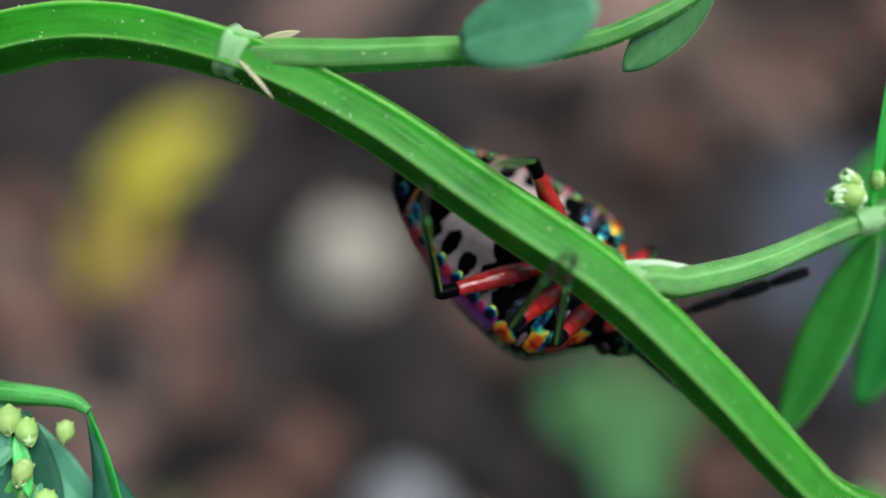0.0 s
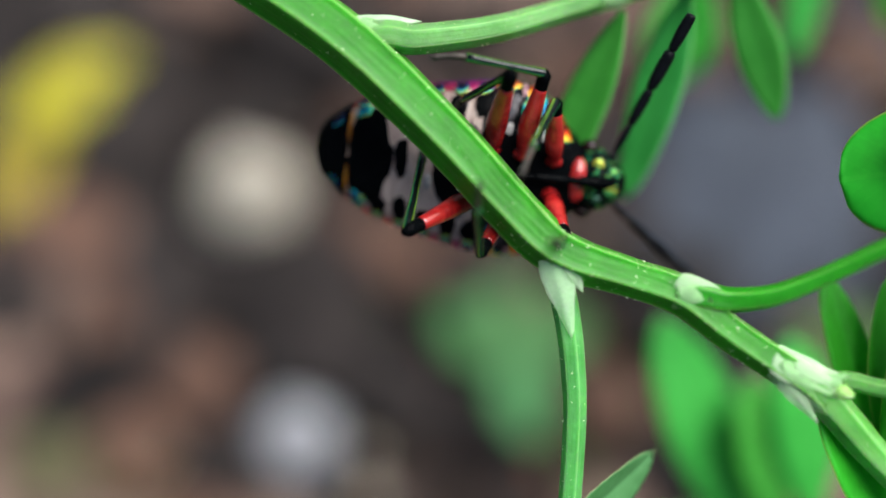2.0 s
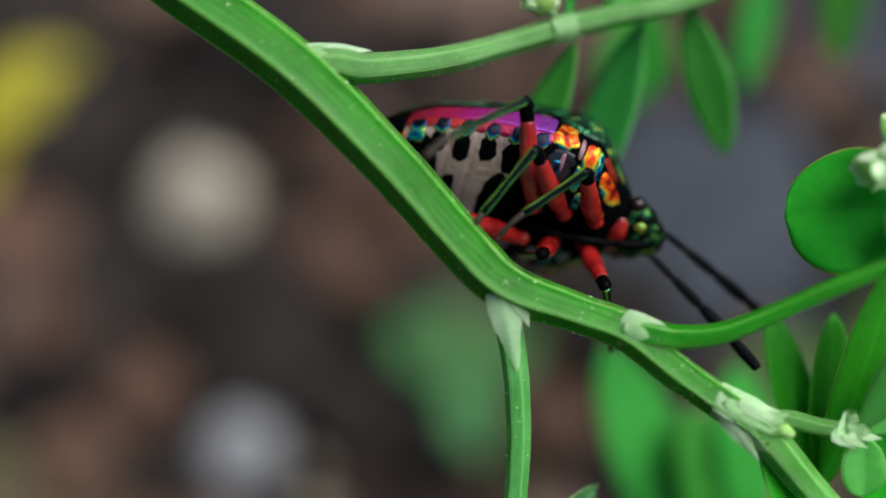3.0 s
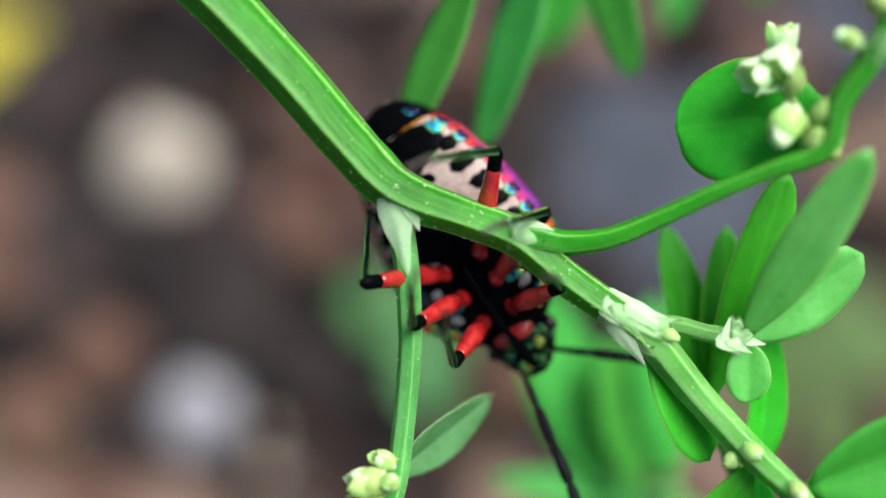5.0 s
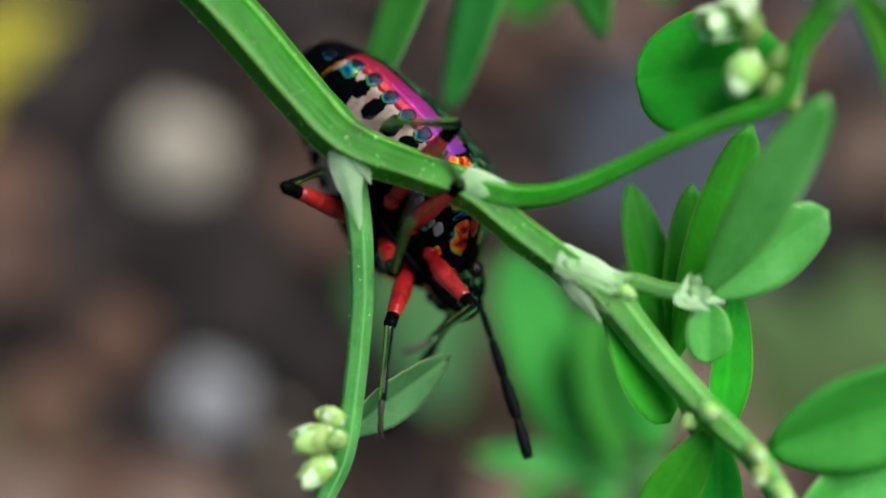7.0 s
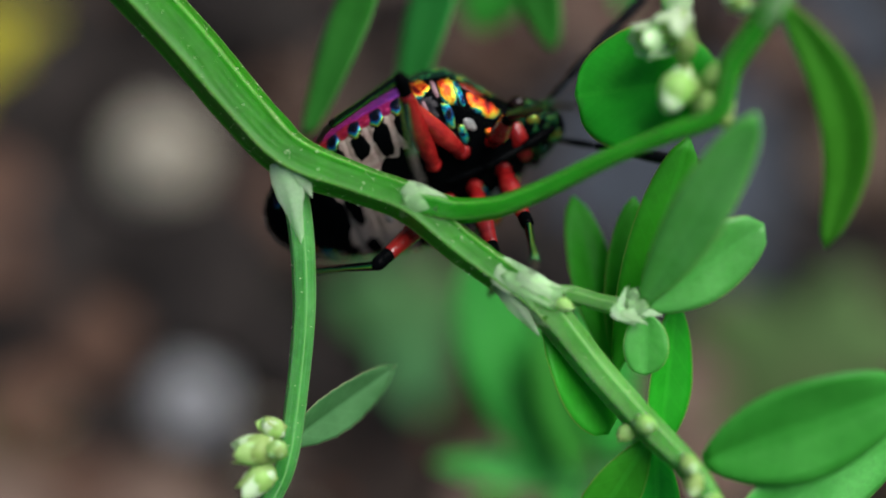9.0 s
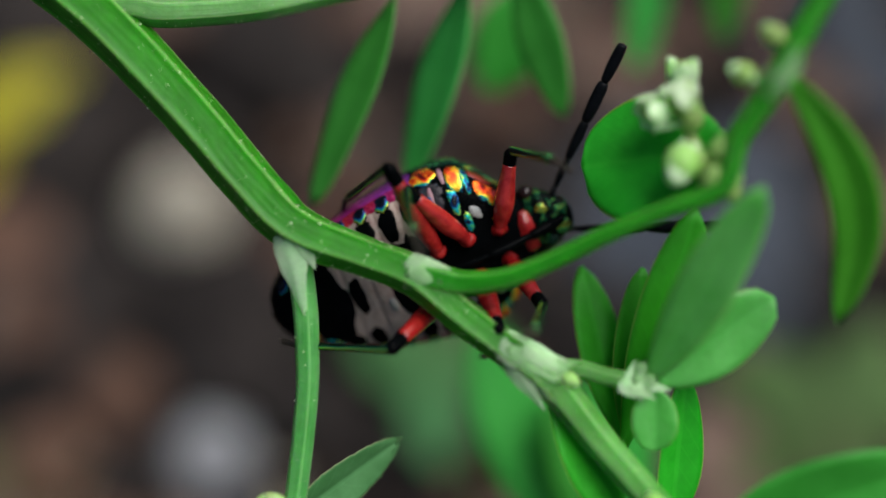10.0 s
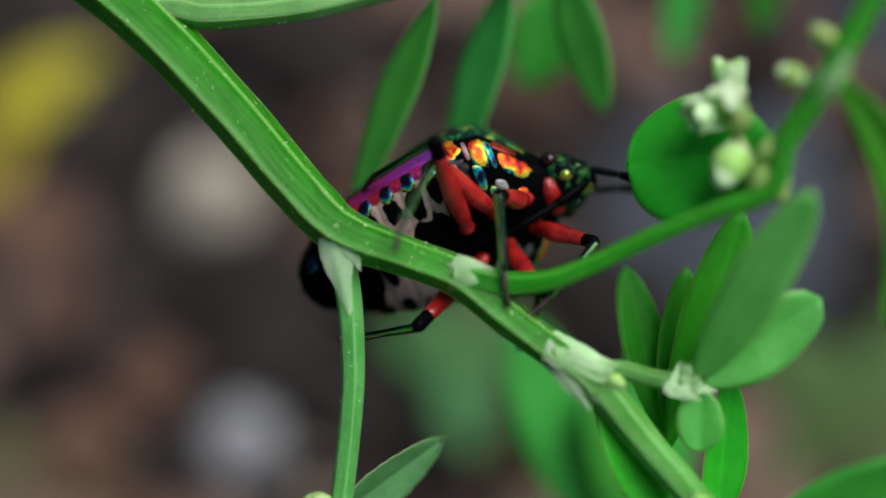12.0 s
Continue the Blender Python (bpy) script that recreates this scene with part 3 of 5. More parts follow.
def make_floor_things():
    stone("pebble", -40.5, 79, (7.4, 6.9, 7.2), WHITE_STONE, "smooth cream-white pebble lying on dark soil", "stone", seed=1.3)
    stone("pebble", -32, 44, (5.6, 5.2, 4.2), GREY_STONE, "pale grey rounded pebble lying on dark soil", "stone", seed=2.6)
    stone("flat_stone", 27, 76, (21, 17, 5), SLATE, "flat dark blue-grey stone half sunk in soil", "stone", seed=4.1, sink=0.6)
    stone("flat_stone", 52, 112, (20, 13, 5), SLATE, "flat dark blue-grey stone half sunk in soil", "stone", seed=5.1, sink=0.6)
    rng = random.Random(5)
    kinds = [(BROWN_STONE, "reddish brown clod of soil"), (DARK_STONE, "nearly black clod of soil"), (BROWN_STONE, "reddish brown clod of soil"),
             (TAN_STONE, "pinkish tan clod of soil"), (DARK_STONE, "nearly black clod of soil")]
    for i in range(150):
        x, y = rng.uniform(-120, 85), rng.uniform(12, 145)
        r = rng.uniform(2.2, 7.5)
        if math.hypot(x + 41, y - 80) < 12 + r or math.hypot(x + 33, y - 45) < 9 + r:
            continue
        mat, label = kinds[i % 5]
        stone("clod" if "clod" in label else "small_stone", x, y, (r * rng.uniform(0.8, 1.4), r, r * 0.6), mat, label, "clod" if "clod" in label else "stone", "litter on the soil", i * 0.37)

    for i in range(46):
        x, y = rng.uniform(-120, 85), rng.uniform(12, 145)
        if math.hypot(x + 41, y - 80) < 20 or math.hypot(x + 33, y - 45) < 17:
            continue
        r = rng.uniform(7, 15)
        if math.hypot(x - 27, y - 76) < 24 + 0.5 * r or math.hypot(x - 52, y - 112) < 18 + 0.5 * r:
            continue
        mat, label = ((TAN_STONE, "pinkish tan clod of dry soil"), (DARK_STONE, "nearly black clod of soil"), (DARK_STONE, "nearly black clod of soil"), (OLIVE_STONE, "mossy olive clod of soil"))[i % 4]
        stone("clod", x, y, (r * rng.uniform(0.9, 1.7), r, r * 0.35), mat, label, "clod", "litter on the soil", i * 0.83, 0.5)

    for x, y, r, mat, label in ((-92, 82, 9, TAN_STONE, "pinkish tan clod of dry soil"), (-62, 68, 8.5, TAN_STONE, "pinkish tan clod of dry soil"), (-57, 24, 10, TAN_STONE, "pinkish tan clod of dry soil"),
                                (-76, 53, 7.5, TAN_STONE, "pinkish tan clod of dry soil"), (-52, 57, 5.5, TAN_STONE, "pinkish tan clod of dry soil"),
                                (-92, 116, 15, DARK_STONE, "nearly black clod of soil"), (-66, 120, 14, DARK_STONE, "nearly black clod of soil"), (-30, 66, 9, DARK_STONE, "nearly black clod of soil")):
        stone("clod", x, y, (r * 1.3, r, r * 0.45), mat, label, "clod", "litter on the soil", x * 0.13, 0.4)

    # blackish clods set on top of the soil at chosen spots
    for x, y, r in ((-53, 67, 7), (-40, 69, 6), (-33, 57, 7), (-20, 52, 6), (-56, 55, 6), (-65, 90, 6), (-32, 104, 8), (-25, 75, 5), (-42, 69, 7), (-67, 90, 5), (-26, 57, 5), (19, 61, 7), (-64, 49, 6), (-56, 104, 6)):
        stone("clod", x, y, (r * 1.4, r, r * 0.5), BLACK_SOIL, "blackish clod of soil", "clod", "litter on the soil", x * 0.17 + y, 0.0)

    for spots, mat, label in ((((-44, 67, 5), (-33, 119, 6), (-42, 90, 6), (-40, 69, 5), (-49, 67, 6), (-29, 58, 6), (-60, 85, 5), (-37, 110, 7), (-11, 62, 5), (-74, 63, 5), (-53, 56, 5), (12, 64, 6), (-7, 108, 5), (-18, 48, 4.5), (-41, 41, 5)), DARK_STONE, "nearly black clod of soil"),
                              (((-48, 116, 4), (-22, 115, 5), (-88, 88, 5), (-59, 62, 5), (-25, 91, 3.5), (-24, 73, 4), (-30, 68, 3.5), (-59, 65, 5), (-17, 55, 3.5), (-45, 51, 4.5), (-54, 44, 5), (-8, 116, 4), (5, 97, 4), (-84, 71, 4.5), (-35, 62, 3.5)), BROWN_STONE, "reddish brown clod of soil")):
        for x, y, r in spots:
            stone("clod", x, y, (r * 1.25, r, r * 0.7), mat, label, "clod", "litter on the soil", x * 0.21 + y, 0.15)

    for i in range(170):
        x, y, r = rng.uniform(-100, 66), rng.uniform(26, 128), rng.uniform(0.9, 2.1)
        if math.hypot(x + 40.5, y - 79) < 9 or math.hypot(x + 32, y - 44) < 8:
            continue
        mat, label = ((WHITE_STONE, "pale cream grain of grit"), (DARK_STONE, "nearly black crumb of soil"), (RUST_STONE, "rust red crumb of soil"), (DARK_STONE, "nearly black crumb of soil"), (TAN_STONE, "pinkish tan crumb of soil"))[i % 5]
        stone("soil_crumb" if "crumb" in label else "grit_grain", x, y, (r * 1.2 * (1 if i % 5 else 0.7), r * (1 if i % 5 else 0.7), r * 0.8), mat, label, "clod" if "crumb" in label else "stone", "litter on the soil", i * 0.53, 0.1)

    for k, (x, y) in enumerate(((9, 41), (22, 36), (16, 52), (33, 58), (36, 44), (48, 60), (-30, 60), (28, 27), (44, 30))):
        patch = thing("moss_tuft", pose(x * MM, y * MM, ground_height(x * MM, y * MM) - 0.001, 0, 0, k * 71), "low olive green moss tuft on the soil", "plant", "moss on the soil")
        for j in range(14):
            a, q = j * 2.4, 1.2 + 1.5 * math.sqrt(j)
            leaf(patch, (q * math.cos(a), q * math.sin(a), 0), (1.7 * q * math.cos(a) + 0.8, 1.7 * q * math.sin(a), 3.6 - 0.1 * j), 2.4, (0, 0, 1), LEAF_OLIVE, name="leaf", nx=6, ny=4, thick=0.25)

    def lying(name, x, y, length, width, turn, mat, label, tilt=8, lift=3.0, **kw):
        m = pose(x * MM, y * MM, ground_height(x * MM, y * MM) + lift * MM, tilt, -tilt, turn)
        return tagged(part(name, blade(length, width, thick=0.3, **kw), mat, None, m=m), label, "leaf")

    lying("fallen_leaf", -76, 75, 25, 11, 76, YELLOW, "yellow dead leaf lying on dark soil", lift=5, bend=0.05, fold=0.1)
    lying("fallen_leaf", -75, 89, 20, 10, 38, YELLOW, "yellow dead leaf lying on dark soil", lift=6, bend=0.15, fold=0.1)
    lying("fallen_leaf", -58, 40, 26, 15, 150, LITTER, "brown dead leaf lying on dark soil", bend=-0.1)
    lying("fallen_leaf", -88, 60, 22, 14, 200, LITTER, "brown dead leaf lying on dark soil", bend=-0.1)
    lying("fallen_leaf", 50, 78, 24, 14, 20, LITTER, "brown dead leaf lying on dark soil", bend=-0.1)
    lying("fallen_leaf", -30, 118, 28, 13, 190, LITTER, "brown dead leaf lying on dark soil", bend=-0.1)

    seedling = thing("seedling", pose(-0.004, 0.05, ground_height(-0.004, 0.05)), "low green seedling with broad leaves on the soil", "plant")
    part("stem", stalk([(0, 0, -3, 0.7), (0, 1, 4, 0.6), (0, 2, 9, 0.5)]), TWIG, seedling)
    for tip, w in (((9, 6, 11), 8), ((-9, 8, 10), 8), ((2, -9, 11), 7), ((-1, 12, 12), 7)):
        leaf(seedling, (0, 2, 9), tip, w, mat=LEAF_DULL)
    weed = thing("seedling", pose(0.045, 0.047, ground_height(0.045, 0.047)), "low olive green weed on the soil", "plant")
    part("stem", stalk([(0, 0, -3, 0.7), (0, 1, 4, 0.6), (0, 2, 8, 0.5)]), TWIG, weed)
    for tip, w in (((16, 5, 8), 9), ((-14, 8, 8), 9), ((2, -13, 9), 8), ((9, 14, 8), 8), ((-12, -8, 7), 7)):
        leaf(weed, (0, 2, 8), tip, w, mat=LEAF_OLIVE)


# ---- the plant ----
def sheath(parent, p, along, length, r0, r1, teeth=5, seed=0, label="torn papery white sheath"):
    """The papery collar round a node, torn into points at its rim."""
    bm = bmesh.new()
    rng = random.Random(seed)
    n = teeth * 4
    tear = [rng.uniform(0.75, 1.15) * (1.0 if k % 4 == 0 else 0.82 if k % 4 == 2 else 0.91) for k in range(n)]
    rings = []
    for i in range(6):
        s = i / 5
        r = r0 + (r1 - r0) * s + 0.06 * math.sin(s * 9 + seed)
        ring = []
        for k in range(n):
            a = 2 * math.pi * k / n
            x = length * (s * tear[k] if i > 2 else s * 0.8)
            rr = r * (1 + 0.05 * math.sin(5 * a + seed))
            ring.append(bm.verts.new((x, rr * math.cos(a), rr * math.sin(a))))
        rings.append(ring)
    uv = bm.loops.layers.uv.verify()
    for i, (a, b) in enumerate(zip(rings, rings[1:])):
        for k in range(n):
            f = bm.faces.new((a[k], a[(k + 1) % n], b[(k + 1) % n], b[k]))
            for loop, (u, v) in zip(f.loops, ((k, i), (k + 1, i), (k + 1, i + 1), (k, i + 1))):
                loop[uv].uv = (u / n, 0.5 if v < 5 else 1.0)
    bmesh.ops.solidify(bm, geom=bm.faces[:], thickness=0.04)
    return part("sheath", bm, COLLAR, parent, label, mm_pose(p, along, (0, 0.3, 1)))


def bud(parent, p, along, size, open_=0.3, mat=None, seed=0, white=0.6):
    """A plump flower bud: a yellow-green bead, with pale tepals folded over it and open a little at the tip."""
    rng = random.Random(seed)
    m = mm_pose(p, along, (0.2, 0.3, 1))
    core = part("bud", ball(bmesh.new(), (size * 0.45, 0, 0), (size * 0.5, size * 0.41, size * 0.41), 14, 10, 0.08, seed), mat or BUD, parent, "", m)
    for k in range(5):
        a = 2 * math.pi * k / 5 + rng.uniform(-0.25, 0.25)
        d = Vector((1, 0.6 * open_ * math.cos(a), 0.6 * open_ * math.sin(a)))
        q = mm_pose((size * 0.08, 0.34 * size * math.cos(a), 0.34 * size * math.sin(a)), d, (0, math.cos(a), math.sin(a)))
        part("tepal", blade(size * rng.uniform(0.85, 1.05), size * 0.6, 0.5, 0.0, -0.35, 0.32 - 0.3 * open_, nx=8, ny=6, thick=0.06, blunt=0.45), PETAL if rng.random() < white else BUD, core, "", q)
    return core


def hairs(parent, points, count, seed, ridges=0, ridge=0.0, bead=0.0):
    """Crumbs and short hairs on the skin of a stalk, on its faces and ridges."""
    rng = random.Random(seed)
    line = spline(points, 8)
    bm = bmesh.new()
    for _ in range(count):
        i = rng.randrange(len(line) - 1)
        q = line[i] + (line[i + 1] - line[i]) * rng.random()
        t = Vector((line[i + 1] - line[i])[:3]).normalized()
        s = t.cross(Vector((0, 0, 1))).normalized()
        u = s.cross(t)
        w = 2 * math.pi / (ridges or 1)
        off = rng.uniform(0, w) if rng.random() < 0.65 else rng.gauss(0, 0.08) % w
        an = off + rng.randrange(ridges or 1) * w
        r = q[3]
        if ridges:
            r *= 1 + ridge * (math.cos(w / 2) / math.cos(off - w / 2) - 0.9) + bead * math.exp(-(min(off, w - off) / 0.11) ** 2)
        an += TURN if ridges else 0.0
        out = s * math.cos(an) + u * math.sin(an)
        d = rng.uniform(0.012, 0.029) * rng.choice((0.7, 1.0, 1.0, 1.6))
        ball(bm, Vector(q[:3]) + out * r, (d * rng.uniform(1, 2), d, d), 5, 3, 0.3, rng.random() * 9)
    return tagged(part("dust", bm, DUST, parent, "pale crumbs of dust and short hairs"), kind="stuff")


TURN = 1.1  # where the first ridge of the main stem lies

MAIN = [(-62.00, -62.00, -62, 1.37), (-60.00, -20.00, -42, 1.32), (-52.00, 14.00, -14, 1.28), (-43.86, 23.0, -2, 1.30), (-36.82, 24.68, 0.4, 1.20), (-31.82, 24.90, 0.8, 1.10),
        (-26.32, 23.43, 0.9, 1.01), (-21.12, 20.73, 0.8, 1.05), (-16.06, 17.04, 0.8, 1.12), (-11.16, 13.44, 0.7, 1.11), (-7.18, 9.42, 0.5, 1.05), (-4.58, 6.42, 0.2, 1.00),
        (-2.50, 4.30, 0, 0.92), (0.40, 3.15, 0, 0.76), (2.60, 2.30, 0, 0.76), (4.70, 0.60, 0, 0.69), (6.90, -1.00, 0, 0.67), (8.40, -2.20, -0.1, 0.66),
        (10.30, -4.50, -0.2, 0.60), (12.40, -6.80, 0.3, 0.55), (14.10, -8.50, 1, 0.48), (15.30, -10.60, 1.4, 0.48), (17.00, -14.00, 1.5, 0.43), (19.00, -18.00, 0.5, 0.29)]


def make_plant():
    plant = thing("knotweed", SHOOT, "green knotweed shoot with narrow leaves and tiny white buds", "plant")
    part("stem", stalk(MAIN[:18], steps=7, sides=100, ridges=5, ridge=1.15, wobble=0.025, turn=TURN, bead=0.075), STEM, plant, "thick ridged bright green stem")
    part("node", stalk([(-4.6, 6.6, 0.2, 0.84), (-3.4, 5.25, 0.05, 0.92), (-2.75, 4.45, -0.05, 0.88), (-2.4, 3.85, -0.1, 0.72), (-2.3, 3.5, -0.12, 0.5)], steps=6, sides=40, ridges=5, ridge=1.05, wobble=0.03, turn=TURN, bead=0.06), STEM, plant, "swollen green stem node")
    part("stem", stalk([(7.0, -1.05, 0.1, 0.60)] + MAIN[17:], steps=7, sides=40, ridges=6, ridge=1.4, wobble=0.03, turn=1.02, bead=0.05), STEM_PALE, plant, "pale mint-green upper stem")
    hairs(plant, MAIN[3:18], 1300, 3, 5, 1.15, 0.075)
    hairs(plant, MAIN[17:], 160, 5)
    # side twigs
    twigs = {
        "up": [(-11.0, 13.3, 0.6, 0.6), (-9.4, 13.5, 0.5, 0.62), (-8.0, 13.4, 0, 0.6), (-4.8, 14.0, -1.5, 0.56), (-1.9, 15.0, -3, 0.5), (0.6, 15.9, -4, 0.55), (3.4, 16.7, -5, 0.5), (7, 17.6, -6, 0.45), (12, 20.5, -8, 0.4), (17, 25, -10, 0.3)],
        "down": [(-2.6, 4.2, -0.1, 0.6), (-2.4, 2.9, -0.4, 0.55), (-2.1, 1.2, -0.5, 0.5), (-1.95, -0.9, -0.5, 0.47), (-1.95, -2.8, -0.5, 0.45), (-2.2, -5.7, -0.5, 0.44), (-2.6, -8.6, -0.4, 0.42), (-3.4, -10.5, -0.4, 0.4), (-5, -14, 0, 0.35), (-6, -18, 0, 0.25)],
        "right": [(2.4, 2.4, 0.1, 0.6), (3.6, 2.15, 0.2, 0.6), (4.7, 2.0, 0.3, 0.52), (6.4, 2.2, 0.8, 0.44), (8.4, 3.0, 1.3, 0.39), (10.5, 4.0, 2, 0.36), (12.4, 4.8, 2.5, 0.36), (14.6, 5.7, 3.0, 0.46), (15.1, 7.4, 3.3, 0.48), (15.9, 8.7, 3.7, 0.5), (16.5, 9.7, 4.1, 0.52), (17.1, 10.9, 4.4, 0.48), (17.9, 12.4, 4.8, 0.45), (19.5, 15.1, 5.4, 0.35)],
        "top": [(-26.6, 23.4, 1.0, 0.6), (-24.6, 23.35, 1.2, 0.66), (-21.6, 23.2, 1.2, 0.64), (-17.3, 23.3, 0.6, 0.58), (-14.9, 23.2, 0.3, 0.48), (-12.6, 23.4, 0, 0.45), (-10.2, 24.0, 0, 0.4), (-7, 25.6, -0.5, 0.35), (-4, 28, -1, 0.25)],
        "flower": [(7.6, -1.6, 0, 0.4), (9.2, -1.45, 0, 0.36), (10.6, -1.8, 0, 0.34), (12.2, -2.0, 0, 0.36)],
        "behind": [(8.6, -2.6, -0.6, 0.4), (11, -5, -2.5, 0.35), (13, -9, -4, 0.35), (14, -15, -5, 0.3)],
    }
    for k, line in twigs.items():
        part("twig", stalk(line, steps=6, sides=32, ridges=6 if k != "right" else 5, ridge=1.2 if k != "right" else 1.05, wobble=0.04, turn=0.9, bead=0.03), {"right": STEM, "up": TWIG_PALE}.get(k, TWIG), plant, "slender green side twig")
        if k in ("up", "down", "top"):
            hairs(plant, line, 260, len(k))
    # sheaths at the nodes
    sheath(plant, (-27.0, 23.75, 0.9), (1, -0.45, 0), 1.3, 1.16, 1.08, 5, 1)
    sheath(plant, (-10.9, 13.65, 0.6), (1, -0.05, -0.1), 1.3, 0.64, 0.66, 4, 2)
    sheath(plant, (-2.62, 4.2, -0.1), (0.16, -1, 0), 1.5, 0.68, 0.56, 3, 3)
    sheath(plant, (2.3, 2.42, 0.1), (1, -0.22, 0.05), 2.0, 0.74, 0.58, 3, 4)
    sheath(plant, (6.35, -0.62, -0.02), (1, -0.77, -0.02), 2.6, 0.72, 0.76, 5, 5)
    sheath(plant, (7.5, -1.35, 0.1), (1, -0.18, 0.05), 2.0, 0.5, 0.44, 3, 6)
    sheath(plant, (11.5, -1.9, 0), (1, -0.12, 0.05), 1.1, 0.38, 0.5, 4, 7)
    sheath(plant, (11.7, -1.8, 0.1), (0.3, 1, 0.1), 0.8, 0.26, 0.36, 3, 8)
    sheath(plant, (-0.2, 15.6, -3.6), (1, 0.3, -0.3), 1.6, 0.6, 0.62, 4, 9)
    sheath(plant, (16.1, 9.0, 3.8), (0.55, 0.85, 0.3), 2.2, 0.55, 0.58, 4, 10)
    # the torn bract at the first node
    leaf(plant, (-26.36, 23.27, 1.90), (-24.64, 21.59, 2.20), 0.3, (0.3, 1, 0.6), THORN, "dry pale pointed bract", "bract", nx=8, ny=4, thick=0.06, blunt=0.8)
    leaf(plant, (-25.6, 24.1, 0.6), (-23.9, 24.5, 0.3), 0.4, (0, -0.3, 1), THORN, "dry pale pointed bract", "bract", nx=8, ny=4, thick=0.06)
    # loose white flaps of the sheaths
    for b, t, w, f in (((7.6, -1.0, 0.4), (9.4, -1.3, 0.3), 0.75, (0, 0.7, 1)),
                       ((11.2, -2.1, 0.4), (11.55, -1.15, 0.4), 0.36, (0.4, 0, 1)),
                       ((10.9, -2.0, 0.4), (12.2, -2.5, 0.5), 0.7, (0, 0.2, 1)),
                       ((11.2, -2.2, 0.4), (11.9, -2.7, 0.4), 0.4, (0, -0.3, 1)),
                       ((11.6, -2.0, 0.4), (13.0, -2.2, 0.4), 0.5, (0, 0.4, 1)),
                       ((11.1, -1.8, 0.3), (12.0, -1.5, 0.3), 0.45, (0, 0.6, 1)),
                       ((11.3, -2.1, 0.5), (12.4, -2.6, 0.5), 0.35, (0.2, 0.1, 1))):
        leaf(plant, b, t, w, f, OCREA, "torn papery white sheath flap", "sheath_flap", nx=14, ny=10, thick=0.03, blunt=0.7, belly=0.25, wave=0.02, fold=-0.05, torn=0.13)
    for b, t, w, f in (((-2.75, 4.1, 0.72), (-2.05, 0.6, 0.35), 1.5, (-0.25, 0.1, 1)),
                       ((-2.05, 3.9, 0.7), (-1.45, 2.5, 0.5), 0.8, (0.3, 0.1, 1)),
                       ((2.2, 2.75, 0.74), (5.3, 1.7, 0.55), 1.15, (0.05, -0.25, 1)),
                       ((2.7, 3.0, 0.6), (4.2, 2.6, 0.5), 0.5, (0, 0.6, 1)),
                       ((6.2, -0.3, 0.65), (8.5, -2.1, 0.62), 1.25, (0.15, 0.3, 1)),
                       ((6.3, -0.1, 0.45), (8.9, -1.05, 0.35), 0.95, (0.1, 0.8, 1)),
                       ((6.5, -1.2, 0.55), (7.9, -3.2, 0.45), 0.9, (-0.4, -0.1, 1)),
                       ((7.0, -0.6, 0.75), (9.3, -1.9, 0.6), 0.7, (0, 0.3, 1))):
        leaf(plant, b, t, w, f, OCREA, "pointed papery white sheath flap", "sheath_flap", nx=18, ny=10, thick=0.03, blunt=0.75, belly=0.16, wave=0.05, fold=-0.25, torn=0.10)
    leaf(plant, (-10.9, 14.2, 0.75), (-8.0, 14.18, 0.5), 0.5, (0, 0.35, 1), STRIP, "dry white strip of the sheath", "sheath_flap", nx=14, ny=8, thick=0.05, blunt=0.6, belly=0.4, wave=0.05, fold=-0.1, torn=0.10)
    # leaves near the front
    leaf(plant, (15.0, 7.4, 1.6), (9.5, 6.9, -0.9), 5.5, (0.35, 0.2, 1), LEAF, belly=0.55, fold=0.03, bend=0.0, blunt=0.42, nx=30, ny=12)
    leaf(plant, (16.8, 9.7, 4.4), (19.1, 0.4, 2.2), 1.9, (-0.3, -0.4, 1), LEAF, belly=0.5, fold=0.25, bend=0.04, blunt=0.5, sway=0.15)
    leaf(plant, (12.2, -1.9, 0.1), (15.7, 5.3, 5.0), 2.25, (-0.1, -0.1, 1), LEAF_PALE, belly=0.55, fold=0.12, bend=0.05, blunt=0.5)
    leaf(plant, (12.4, -2.0, 0.0), (17.2, 1.5, 0.2), 2.9, (0.35, -0.1, 1), LEAF_PALE, belly=0.55, fold=0.15, bend=0.03, blunt=0.45)
    leaf(plant, (12.4, -2.3, -0.3), (12.45, -4.8, -0.5), 1.9, (0, 0, 1), LEAF_PALE, belly=0.5, fold=0.2, bend=0.0, blunt=0.4)
    leaf(plant, (11.3, -5.2, -2.6), (14.2, 5.1, -0.2), 2.6, (0.25, 0.2, 1), LEAF_LIFTED, belly=0.6, fold=0.15, bend=0.02)
    leaf(plant, (11.6, -4.8, -3.0), (12.3, 2.8, -3.0), 2.2, (0.3, 0.2, 1), LEAF_LIFTED, belly=0.55, fold=0.15, bend=0.02)
    leaf(plant, (11.4, -4.8, -3.4), (9.7, 2.9, -4.0), 2.2, (0.3, 0.2, 1), LEAF_LIFTED, belly=0.55, fold=0.15, bend=0.02)
    leaf(plant, (8.3, -2.9, -0.6), (11.1, -7.35, -1.0), 2.4, (0.25, 0.3, 1), LEAF_LIFTED, belly=0.6, fold=0.2, bend=0.05, blunt=0.45)
    leaf(plant, (12.6, -7.4, -0.3), (9.6, -12.5, -1.0), 2.2, (0.1, 0.3, 1), LEAF_LIFTED, belly=0.55, fold=0.25, bend=0.08)
